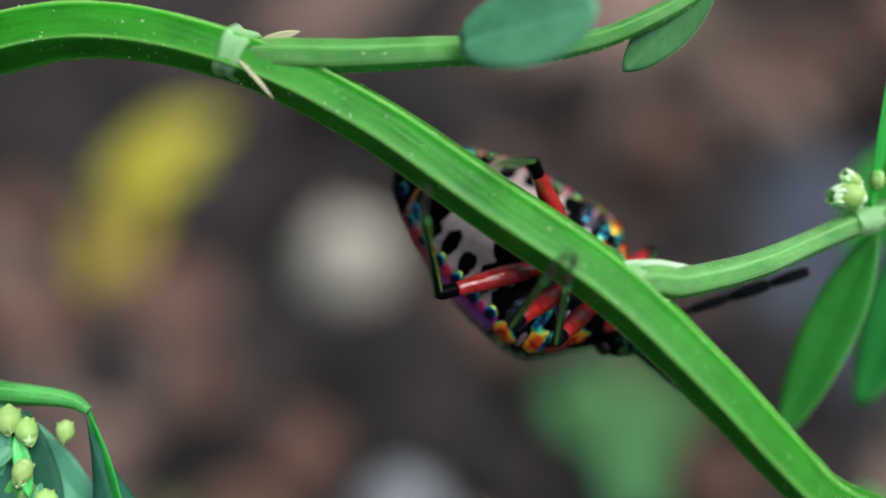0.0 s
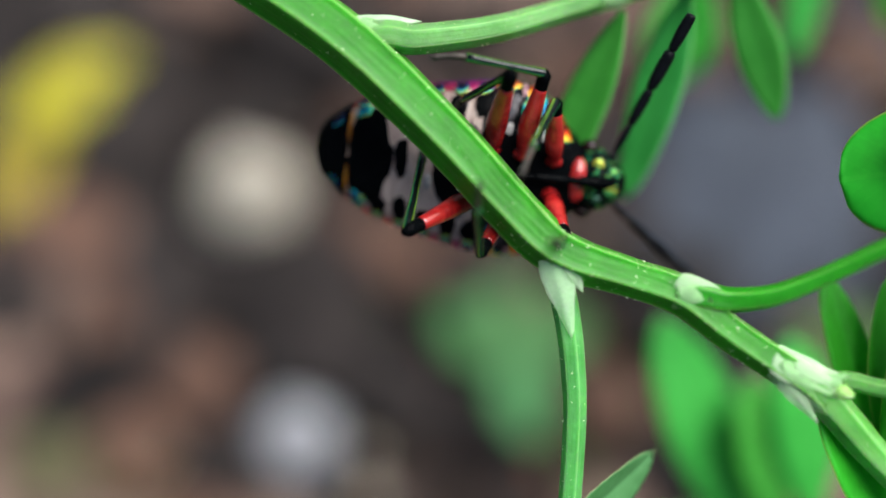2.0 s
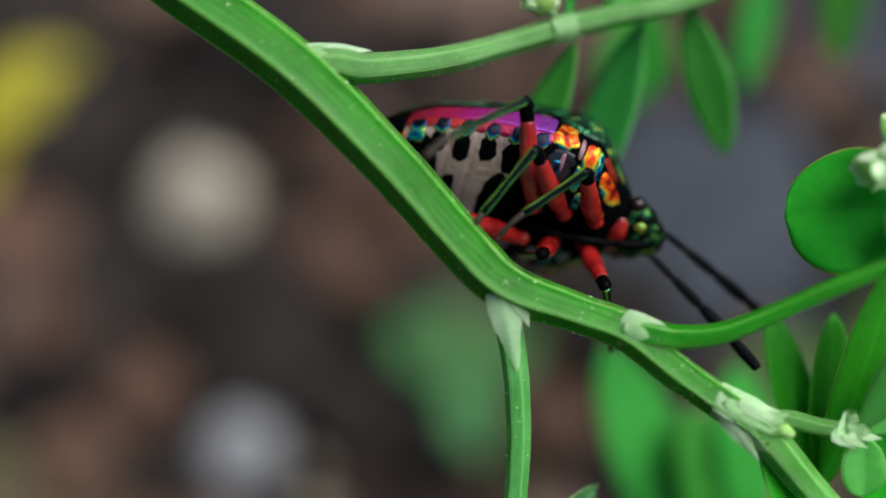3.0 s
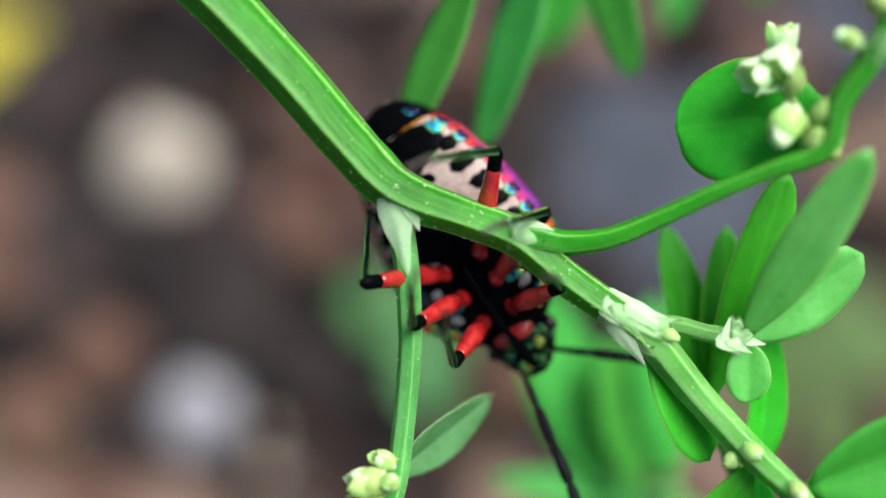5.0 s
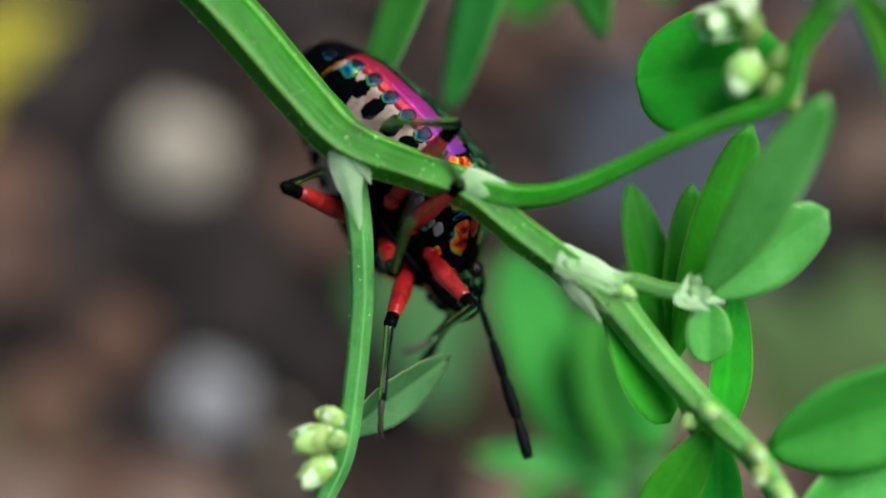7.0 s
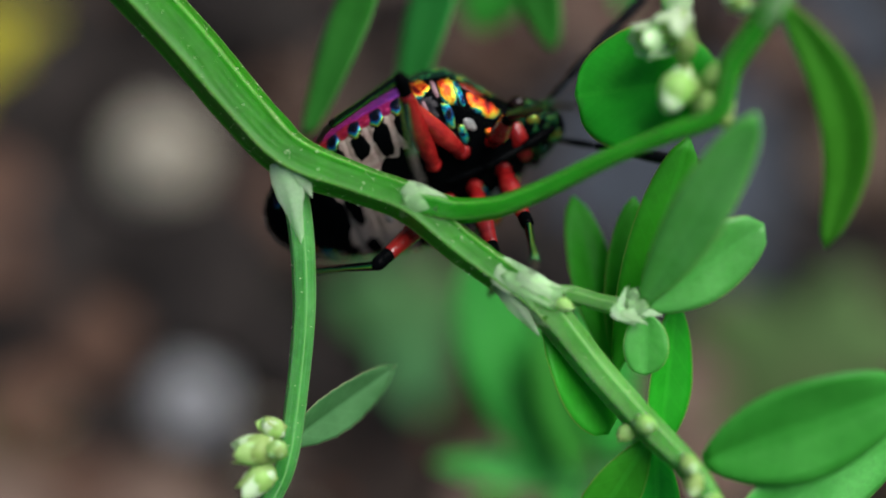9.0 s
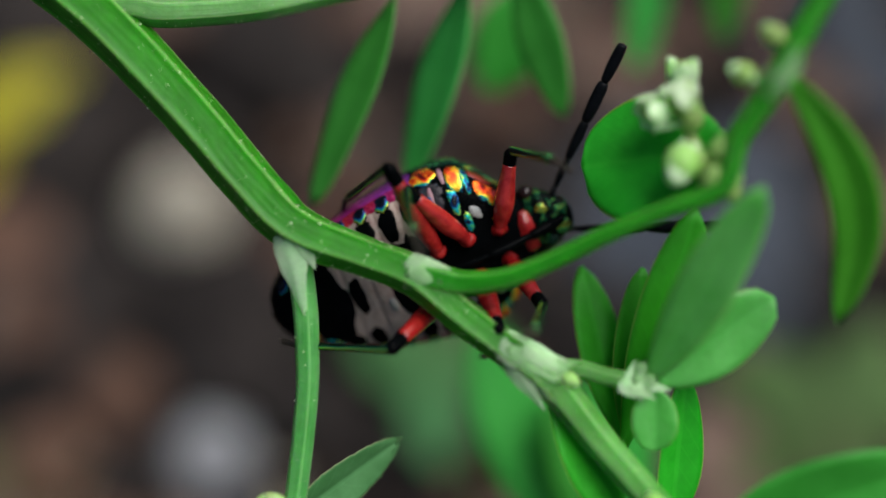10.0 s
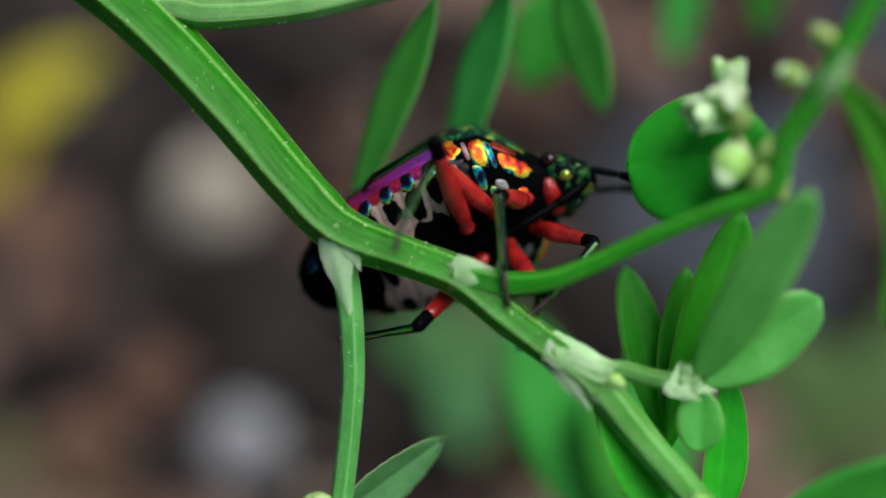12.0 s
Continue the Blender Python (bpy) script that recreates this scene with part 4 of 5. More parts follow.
    leaf(plant, (12.9, -7.6, -0.6), (13.2, -12.5, -1.4), 1.9, (0.1, 0.3, 1), LEAF_LIFTED, belly=0.55, fold=0.25, bend=0.08)
    leaf(plant, (14.6, -8.1, 0.9), (22.8, -5.1, 1.2), 4.3, (0, -0.3, 1), LEAF_UNDER, belly=0.5, fold=0.24, bend=0.03, blunt=0.5)
    leaf(plant, (15.6, -11, 0.6), (24, -7.6, -2), 4.0, (0.1, -0.3, 1), LEAF_PALE, belly=0.5, fold=0.12, bend=0.03)
    leaf(plant, (13.9, -1.8, -2.0), (13.3, -8.4, -2.4), 2.2, (0.5, 0, 1), LEAF_LIFTED, belly=0.5, fold=0.3, bend=0.0)
    # leaves of the upper twig, behind
    leaf(plant, (1.1, 15.3, -4.7), (-3.1, 5.8, -6.6), 2.5, (-0.8, -0.1, 1), LEAF_HANGING, belly=0.5, fold=0.06, bend=0.02)
    leaf(plant, (4.4, 16.6, -6.5), (1.2, 6.8, -8.8), 2.8, (-0.8, -0.1, 1), LEAF_HANGING, belly=0.5, fold=0.06, bend=0.02)
    leaf(plant, (6.8, 17.3, -7), (9.0, 10.4, -9), 2.3, (-0.3, -0.2, 1), LEAF_HANGING, belly=0.5, fold=0.06, bend=0.03)
    leaf(plant, (7.4, 20.5, -20), (5.0, 14.0, -22), 4.4, (0, -0.2, 1), LEAF_UNDER, belly=0.5, fold=0.2, bend=0.03)
    leaf(plant, (15.4, 25.0, -24), (14.4, 16.2, -26), 2.6, (0.3, -0.2, 1), LEAF_UNDER, belly=0.5, fold=0.2, bend=0.03)
    leaf(plant, (19.6, 25.5, -21), (19.3, 17.4, -23), 2.7, (-0.3, -0.2, 1), LEAF_UNDER, belly=0.5, fold=0.2, bend=0.03)
    leaf(plant, (0.6, 16.0, -3.8), (1.7, 24, -2.4), 1.1, (0.9, 0, 1), LEAF_UNDER, belly=0.5, fold=0.2, bend=0.02)
    leaf(plant, (2.6, 16.4, -4.6), (6, 24, -6), 3.0, (0.2, 0, 1), LEAF_UNDER, belly=0.5, fold=0.2, bend=0.02)
    # leaves of the top and down twigs
    leaf(plant, (-17.0, 23.3, 2.2), (-11.6, 24.1, 4.4), 3.5, (0.3, 0.2, 1), LEAF_BLUE, belly=0.5, fold=0.08, bend=0.02, blunt=0.42)
    leaf(plant, (-6.4, 25.9, -0.4), (-10.3, 22.4, -0.8), 2.0, (0.2, 0, 1), LEAF_DUSTY, belly=0.5, fold=0.15, bend=0.02)
    leaf(plant, (-2.8, -8.0, -0.7), (1.7, -4.9, -3.2), 2.1, (0.4, -0.4, 1), LEAF_DUSTY, belly=0.5, fold=0.3, bend=0.03, nx=36, ny=12, torn=0.1)
    # far blurred shoots behind
    back = [(24, -34, -70, 0.8), (18, -26, -44, 0.7), (14.6, -14.3, -25.0, 0.55), (11.0, -14.1, -24.0, 0.45), (7.1, -14.0, -24.0, 0.3)]
    part("twig", stalk(back, steps=6, sides=10), TWIG, plant, "slender green side twig")
    for k, (b, t, w) in enumerate((((9.5, -13.6, -23.0), (4.7, 0.2, -21.0), 5.0),
                    ((11.4, -13.1, -22.0), (9.6, -3.4, -20.0), 3.8),
                    ((13.6, -12.4, -22.0), (12.1, -1.1, -20.0), 4.2),
                    ((14.1, -13.9, -24.0), (2.5, -12.4, -22.0), 2.2),
                    ((7.5, -14.9, -24.0), (4.9, -16.9, -22.0), 3.4),
                    ((11.3, -14.5, -24.0), (10.4, -17.8, -22.0), 3.8),
                    ((14.1, -13.8, -24.0), (15.8, -17.8, -22.0), 3.6))):
        leaf(plant, b, t, w, (0.3, -0.1, 1), LEAF_PALE if k == 3 else LEAF_UNDER, belly=0.55, fold=0.1, bend=0.02)
    # buds
    for p, d, s in (((-2.6, -7.3, 0.4), (-0.8, 0.5, 0.6), 1.1), ((-2.8, -7.9, 0.6), (-1, -0.05, 0.4), 1.7), ((-3.0, -8.7, 0.6), (-0.8, -0.7, 0.4), 1.5), ((-2.6, -8.0, 0.8), (-0.2, 0.3, 1), 1.0)):
        bud(plant, p, d, s, 0.25, seed=int(s * 10))
    for p, d, s, w, o in (((13.6, 9.7, 1.8), (-0.5, -0.5, 0.4), 2.0, 0.9, 0.5),
                    ((12.9, 9.2, 1.8), (-0.9, -0.5, 0.3), 1.7, 0.9, 0.6),
                    ((13.4, 9.6, 1.4), (-0.1, 1, 0.4), 1.6, 1, 0.5),
                    ((13.5, 8.0, 2.2), (0.1, 0.8, 0.6), 1.3, 0.1, 0.1),
                    ((13.5, 7.3, 2.3), (-0.5, -0.9, 0.5), 2.0, 1, 0.1),
                    ((14.6, 6.6, 2.4), (0, 0.8, 0.7), 1.5, 0.3, 0.05),
                    ((14.2, 5.6, 2.4), (0, 0.7, 0.8), 1.4, 0.2, 0.1),
                    ((14.9, 5.6, 2.4), (0.15, 0.8, 0.6), 1.3, 0.6, 0.2),
                    ((13.9, 6.6, 2.0), (-0.2, 0.3, 1), 1.2, 0.2, 0.1),
                    ((15.6, 9.6, 4.0), (-0.9, 0.45, 0.2), 1.2, 0.2, 0.1), ((16.6, 10.9, 4.3), (-0.8, 0.6, 0.2), 1.2, 0.2, 0.1)):
        bud(plant, p, d, s * 0.86, o, seed=int(s * 10 + p[1] * 7), white=w)
    part("twig", stalk([(16.3, 9.3, 3.9, 0.2), (15.6, 9.6, 4.0, 0.18)], steps=4, sides=8), TWIG, plant, "short pale flower stalk")
    part("twig", stalk([(17.1, 10.6, 4.3, 0.2), (16.5, 10.9, 4.3, 0.18)], steps=4, sides=8), TWIG, plant, "short pale flower stalk")
    part("twig", stalk([(15.2, 5.4, 2.8, 0.3), (14.4, 5.9, 2.3, 0.3), (13.8, 7.3, 2.0, 0.25), (13.4, 8.4, 1.8, 0.22), (13.5, 9.6, 1.5, 0.15)]), BUD, plant, "short pale flower stalk")
    for p, d, s in (((0.2, 16.8, -3.2), (-1, 0.05, 0.2), 1.8), ((0.0, 17.2, -3.4), (-0.6, 0.6, 0.3), 1.2), ((1.8, 17.3, -3.8), (0.1, 1, 0.3), 1.9), ((2.7, 17.6, -4.0), (0.45, 1, 0.2), 1.5), ((0.8, 17.2, -3.6), (0, 0.8, 0.5), 1.0)):
        bud(plant, p, d, s * 0.85, 0.2, seed=int(s * 10 + p[0]), white=0.75)
    for p, d, s in (((12.0, -6.6, 0.6), (0.5, -0.1, 0.8), 1.1), ((11.9, -6.9, 0.1), (-0.8, -0.5, 0.5), 1.0), ((13.8, -8.0, 1.3), (0.2, -0.3, 1), 1.1), ((14.2, -8.6, 1.3), (-0.3, -0.8, 0.8), 1.1), ((14.8, -9.4, 1.4), (0.3, -0.8, 0.8), 1.1),
                    ((8.6, -1.7, 0.3), (0.9, -0.4, 0.4), 0.9)):
        bud(plant, p, d, s * 0.9, 0.06, seed=int(s * 10 + p[0]), white=0.5)
    return plant


def make_neighbour():
    """The shoot beside it, of which a dull leaf and some buds show."""
    other = thing("knotweed", SHOOT, "second knotweed shoot with a dull blue-green leaf and pale buds", "plant")
    line = [(-66, -60, -66, 1.2), (-62, -20, -40, 1.0), (-52, 2, -12, 0.8), (-42, 9.5, -1.5, 0.6), (-37.5, 9.4, 0, 0.5), (-34.6, 9.1, 0.3, 0.36), (-33.6, 8.6, 0.4, 0.22)]
    part("stem", stalk(line, steps=6, sides=15, ridges=5, ridge=0.6), TWIG, other)
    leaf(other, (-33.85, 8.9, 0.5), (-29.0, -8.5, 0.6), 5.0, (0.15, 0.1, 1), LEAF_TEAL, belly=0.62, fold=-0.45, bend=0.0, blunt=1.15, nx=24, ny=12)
    leaf(other, (-33.7, 8.6, 0.1), (-31.5, 1.6, 0.9), 1.2, (-0.7, 0.1, 1), LEAF_UNDER, belly=0.5, fold=0.1, bend=0.0, blunt=0.8)
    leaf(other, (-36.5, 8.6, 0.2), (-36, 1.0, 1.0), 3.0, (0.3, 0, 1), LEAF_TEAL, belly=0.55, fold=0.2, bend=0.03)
    leaf(other, (-38, 9.2, 0.0), (-33.5, 3.0, -1.0), 2.0, (0.3, 0, 1), LEAF_BLUE, belly=0.55, fold=0.2, bend=0.03)
    rng = random.Random(12)
    for k in range(11):
        b = Vector((-36.9 + 0.16 * k + rng.uniform(-0.3, 0.3), 8.2 - 0.45 * k + rng.uniform(-0.8, 0.5), 0.4 + rng.uniform(0, 0.8)))
        leaf(other, b, b + Vector((rng.uniform(-1.2, 1.6), rng.uniform(-3.0, -1.0), rng.uniform(-0.2, 0.9))), rng.uniform(0.6, 1.3), (rng.uniform(-0.6, 0.6), 0, 1), (LEAF_BLUE, LEAF_PALE, TWIG)[k % 3], belly=0.45, fold=0.3, bend=0.05, nx=10, ny=6)
    for p, d, s in (((-37.0, 8.8, 0.6), (0.2, -0.8, 0.7), 1.8), ((-36.4, 8.3, 0.6), (0.5, -1, 0.5), 1.6), ((-35.6, 5.2, 0.6), (0.4, -0.8, 0.5), 1.7), ((-36.2, 6.6, 0.8), (-0.2, -0.9, 0.5), 1.5), ((-34.6, 8.2, 0.5), (0.1, -1, 0.3), 1.3)):
        bud(other, p, d, s * 0.75, 0.06, seed=int(s * 10 - p[1]), white=0.1)
    return other


# ---- the bug ----
# its own space in mm: x to the head, y to its left, z to its back
OUTLINE_X = (-7.0, -6.9, -6.5, -5.6, -4.2, -2.0, 0.0, 2.0, 3.0, 3.8, 4.6, 5.3)
HALF = (0.15, 0.68, 1.3, 2.0, 2.75, 3.42, 3.78, 3.95, 3.75, 2.95, 2.0, 1.3)
BELLY = (0.1, 0.35, 0.65, 1.0, 1.35, 1.6, 1.6, 1.5, 1.4, 1.25, 1.0, 0.7)
BACK = (0.1, 0.5, 1.0, 1.7, 2.45, 3.3, 3.95, 4.35, 4.2, 3.5, 2.45, 1.4)


def skin(x, a, lift=0.0):
    """A place on the body: a is the angle in degrees from the belly's midline, 90 the left rim, -90 the right, 180 the back."""
    w, bv, bd = (float(np.interp(x, OUTLINE_X, v)) for v in (HALF, BELLY, BACK))
    s, c = math.sin(radians(a)), math.cos(radians(a))
    return Vector((x, (w + lift) * s, -((bv if c > 0 else bd) + lift) * math.copysign(abs(c) ** 0.85, c)))


def plate(x0, x1, a0, a1, lift=0.06, nx=6, na=6, round_=True, soft=4):
    """A domed plate that hugs the body between two x and two angles."""
    bm = bmesh.new()
    rows = []
    for i in range(nx + 1):
        row = []
        for j in range(na + 1):
            s, t = 2 * i / nx - 1, 2 * j / na - 1
            u, v = (s * math.sqrt(1 - t * t / 2), t * math.sqrt(1 - s * s / 2)) if round_ else (s, t)
            e = max(abs(s), abs(t))
            if round_:
                q = math.atan2(t, s)
                k = 1 + 0.26 * e * noise.noise(Vector((1.4 * math.cos(q) + x0 * 3.1, 1.4 * math.sin(q) + a0 * 0.17, 0))) + 0.16 * e * noise.noise(Vector((3.6 * math.cos(q) + a0, 3.6 * math.sin(q) + x0 * 5.3, 2)))
                u, v = u * k, v * k
            h = lift * (1 - e ** soft) - (0.03 if e > 0.99 else 0.0)
            row.append(bm.verts.new(skin((x0 + x1) / 2 + u * (x1 - x0) / 2, (a0 + a1) / 2 + v * (a1 - a0) / 2, h)))
        rows.append(row)
    uv = bm.loops.layers.uv.verify()
    for i, (a, b) in enumerate(zip(rows, rows[1:])):
        for j in range(na):
            f = bm.faces.new((a[j], a[j + 1], b[j + 1], b[j]))
            for loop, (p, q) in zip(f.loops, ((i, j), (i, j + 1), (i + 1, j + 1), (i + 1, j))):
                loop[uv].uv = (p / nx, q / na)
    return bm


SEAMS = (-5.3, -4.3, -3.25, -2.15, -1.05, 0.0)


def hull(x0, x1, nx, lift=0.0, a0=-180, a1=180, na=36, seams=()):
    bm = bmesh.new()
    full = a1 - a0 >= 360
    fold = [lift - sum(0.07 * math.exp(-((x0 + (x1 - x0) * i / nx - e) / 0.07) ** 2) for e in seams) for i in range(nx + 1)]
    rows = [[bm.verts.new(skin(x0 + (x1 - x0) * i / nx, a0 + (a1 - a0) * j / na, fold[i])) for j in range(na if full else na + 1)] for i in range(nx + 1)]
    for a, b in zip(rows, rows[1:]):
        for j in range(len(a) - (0 if full else 1)):
            k = (j + 1) % len(a)
            bm.faces.new((a[j], a[k], b[k], b[j]))
    if full:
        for r in (rows[0], rows[-1]):
            bm.faces.new(r)
    return bm


# legs: name, hip, thigh length and radius, shin length
LEGS = {
    "front": ((3.9, 0.75, -1.3), 3.6, 0.37, 3.1),
    "middle": ((2.45, 0.9, -1.65), 4.2, 0.37, 3.4),
    "hind": ((1.1, 0.95, -1.9), 5.0, 0.39, 4.3),
}


def thigh(length, r):
    bm = stalk([(-0.1, 0, 0, r * 0.6), (length * 0.12, 0, 0, r * 0.95), (length * 0.36, 0, 0.06, r * 1.2), (length * 0.62, 0, 0.03, r * 1.0), (length * 0.84, 0, 0, r * 0.78)], steps=5, sides=12, caps=True, mi=0)
    tube(bm, [(length * 0.83, 0, 0, r * 0.80), (length * 0.9, 0, 0, r * 0.80), (length * 0.98, 0, 0, r * 0.78), (length * 1.04, 0, 0, r * 0.3)], steps=4, sides=12, mi=1)
    ball(bm, (0, 0, 0), r * 0.8, 10, 7)
    return bm


def shin(length):
    bm = stalk([(0, 0, 0, 0.2), (length * 0.06, 0, 0, 0.22), (length * 0.5, 0, 0, 0.17), (length, 0, 0, 0.2)], steps=5, sides=9, ridges=3, ridge=0.1, mi=0)
    foot = [(length, 0, 0, 0.15), (length + 0.45, 0, 0.05, 0.14), (length + 0.85, 0, 0.15, 0.11), (length + 1.25, 0, 0.3, 0.14), (length + 1.4, 0, 0.35, 0.05)]
    tube(bm, foot, steps=3, sides=8, mi=1)
    for s in (-1, 1):
        tube(bm, [(length + 1.3, 0, 0.32, 0.05), (length + 1.48, 0.1 * s, 0.34, 0.035), (length + 1.58, 0.16 * s, 0.22, 0.012)], steps=2, sides=5, mi=1)
    rng = random.Random(int(length * 100))
    for i in range(22):
        x = length * rng.uniform(0.1, 1.0)
        a = rng.uniform(0, 6.28)
        d = Vector((0.55, math.cos(a), math.sin(a))).normalized()
        p = Vector((x, 0.17 * math.cos(a), 0.17 * math.sin(a)))
        q = p + d * rng.uniform(0.12, 0.24)
        tube(bm, [(*p, 0.009), (*q, 0.003)], steps=1, sides=3, caps=False, mi=0)
    return bm


FEELER = (0.7, 1.4, 1.8, 1.9, 1.8)


def make_bug():
    bug = thing("shield_bug", SHOOT, "shiny shield bug nymph, black, red and rainbow-spangled, clinging to the stem", "insect")
    part("abdomen", hull(-7.0, 0.9, 90, seams=SEAMS), CREAM, bug, "cream belly")
    part("thorax", hull(0.6, 5.3, 16, 0.04), BLACK, bug, "black chest")
    part("back_shell", hull(-6.95, 5.25, 34, 0.10, 101, 259, 24), SHELL, bug, "dark green metallic back")
    part("tail_cap", hull(-7.0, -5.35, 10, 0.07), BLACK, bug, "glossy black tail")
    part("tail_plate", plate(-5.25, -3.35, -56, 56, 0.08, 10, 18), BLACK, bug, "glossy black plate")
    part("tail_plate", plate(-5.32, -4.4, -74, 74, 0.075, 8, 18), BLACK, bug, "glossy black plate")
    part("belly_plate", plate(-1.5, 0.9, -33, 33, 0.08, 9, 11), BLACK, bug, "glossy black plate")
    part("belly_plate", plate(-3.2, -2.5, -20, 17, 0.05, 7, 9), BLACK, bug, "glossy black plate")
    # a gleam on the belly, painted as a small pale plate
    part("belly_gleam", plate(-1.75, -1.35, 6, 20, 0.08, 5, 6), WHITE_SPOT, bug, "pearly white spot")
    part("tail_stripe", plate(-5.46, -5.28, -58, -14, 0.10, 3, 10, False), STRIPE, bug, "olive-gold stripe")
    part("tail_stripe", plate(-5.46, -5.28, 14, 58, 0.10, 3, 10, False), STRIPE, bug, "olive-gold stripe")
    for s in (-1, 1):
        part("tail_spangle", plate(-6.3, -5.6, 34 * s, 70 * s, 0.09, 7, 7), DUSK, bug)
        part("tail_spangle", plate(-5.15, -4.35, 40 * s, 64 * s, 0.11, 8, 8), BLUE, bug)
        edges = SEAMS + (1.0,)
        # the rim's shifting iridescent sheen is painted as two fixed bands
        part("rim", plate(-5.35, 1.05, 66 * s, 85 * s, 0.07, 40, 7, False, 20), CRIMSON, bug, "smooth red to crimson rim")
        part("rim", plate(-5.35, 1.05, 83 * s, 101 * s, 0.078, 40, 8, False, 20), PINK, bug, "smooth magenta to violet rim")
        for i, (x0, x1) in enumerate(zip(edges, edges[1:])):
            c = (x0 + x1) / 2
            if i:
                part("belly_spot", plate(c - 0.42, c + 0.41, (30 + i % 2 * 6) * s, 63 * s, 0.06, 11, 11), BLACK, bug)
            part("rim_spot", plate(c - 0.38, c + 0.36, 57 * s, 84 * s, 0.12, 12, 12), DUSK, bug, "dark blue spot with a gold crescent")
        part("side_plate", plate(0.85, 2.3, 30 * s, 70 * s, 0.05, 8, 9), GREY_PLATE, bug, "grey-black plate")
        part("side_plate", plate(0.8, 2.15, 64 * s, 95 * s, 0.09, 14, 14), GOLD, bug, "orange-gold spangle")
        part("side_plate", plate(1.45, 1.75, 42 * s, 64 * s, 0.08, 5, 8), LILAC, bug, "dull lilac strip")
        part("side_plate", plate(2.12, 2.42, 58 * s, 90 * s, 0.08, 5, 8), LILAC, bug, "dull lilac strip")
        part("side_plate", plate(2.2, 2.75, 28 * s, 58 * s, 0.07, 6, 9), BLUE, bug, "blue-green spangle")
        part("side_plate", plate(2.38, 3.2, 46 * s, 90 * s, 0.09, 13, 14), GOLD, bug, "orange-gold spangle")
        part("side_plate", plate(3.05, 3.4, 44 * s, 92 * s, 0.08, 5, 10), BLUE, bug, "blue-green spangle")
        part("side_plate", plate(1.0, 4.7, 92 * s, 110 * s, 0.14, 16, 7), EDGE_GREEN, bug, "green-gold metallic edge")
        part("side_plate", plate(3.3, 4.3, 72 * s, 95 * s, 0.10, 7, 7), DULL_RED, bug, "dark red plate")
        part("side_plate", plate(3.35, 4.65, 38 * s, 74 * s, 0.11, 14, 14), GOLD, bug, "orange-gold spangle")
        part("chest_plate", plate(2.55, 3.0, 16 * s, 34 * s, 0.09, 6, 6), BLUE, bug, "blue-green spangle")
        part("chest_plate", plate(3.7, 4.2, 10 * s, 30 * s, 0.10, 6, 6), GOLD, bug, "orange-gold spangle")
        part("chest_plate", plate(1.2, 1.7, 38 * s, 56 * s, 0.09, 6, 6), BLUE, bug, "blue-green spangle")
        part("pearl", plate(2.9, 3.5, 25 * s, 38 * s, 0.10, 6, 6), WHITE_SPOT, bug, "pearly white spot")
        part("pearl", plate(1.5, 2.0, 24 * s, 35 * s, 0.08, 6, 6), WHITE_SPOT, bug, "pearly white spot")
    # head
    bm = ball(bmesh.new(), (5.75, 0, 0.0), (1.2, 1.5, 0.98), 24, 16, 0.08, 2)
    ball(bm, (6.5, 0, -0.2), (0.8, 1.0, 0.58), 20, 12, 0.1, 4)
    head = part("head", bm, HEAD, bug, "glossy black head with green glints")
    part("throat", ball(bmesh.new(), (5.05, 0, -0.66), (0.5, 1.05, 0.42), 16, 10, 0.12, 3), RED, bug, "dull red throat")
    for s in (-1, 1):
        part("eye", ball(bmesh.new(), (5.5, 1.48 * s, -0.02), (0.4, 0.34, 0.38), 14, 10), EYE, bug, "dark brown bulging eye")
        part("spangle", ball(bmesh.new(), (5.95, 0.8 * s, -0.72), (0.35, 0.28, 0.2), 10, 7), EDGE_GREEN, head, "green-gold spangle")
    part("snout_plate", ball(bmesh.new(), (6.5, 0.25, -0.66), (0.5, 0.42, 0.2), 12, 8, 0.1), EDGE_GREEN, head, "green-gold spangle")
    beak = stalk([(6.7, 0, -0.6, 0.24), (6.0, 0, -1.0, 0.26), (5.2, 0, -1.3, 0.22), (5.1, 0, -1.32, 0.15), (4.2, 0, -1.62, 0.2), (3.2, 0, -1.85, 0.19), (3.1, 0, -1.87, 0.13), (2.2, 0, -1.98, 0.16), (1.3, 0, -2.0, 0.08)], steps=4, sides=10)
    part("beak", beak, BLACK, bug, "thin black beak folded along the belly")
    # legs and feelers
    global LIMBS
    LIMBS = {}
    for s, side in ((1, "left"), (-1, "right")):
        for kind, (hip, fl, fr, tl) in LEGS.items():
            part("hip", ball(bmesh.new(), (hip[0], hip[1] * s, hip[2] + 0.1), (0.4, 0.34, 0.3), 12, 8, 0.12, hip[0]), RED, bug)
            leg = part("leg", thigh(fl, fr), [RED, BLACK], bug, "red thigh with black knee")
            low = part("shin", shin(tl), [GREEN, TARSUS], leg, "slender black-green shin and dark foot")
            LIMBS[side + " " + kind] = (leg, low, (hip[0], hip[1] * s, hip[2]), fl, tl)
        root = part("feeler", stalk([(-0.1, 0, 0, 0.1), (FEELER[0], 0, 0, 0.14)], steps=3, sides=9), FEELER_BLACK, bug, "jointed black feeler")
        x = FEELER[0]
        bend = 0.0
        for k, n in enumerate(FEELER[1:]):
            r = (0.17, 0.24, 0.29, 0.26)[k]
            bm = stalk([(0, 0, 0, 0.07), (0.12, 0, 0, r * 0.75), (n * 0.5, 0, 0, r), (n - 0.1, 0, 0, r * 0.85), (n, 0, 0, 0.06)], steps=4, sides=10)
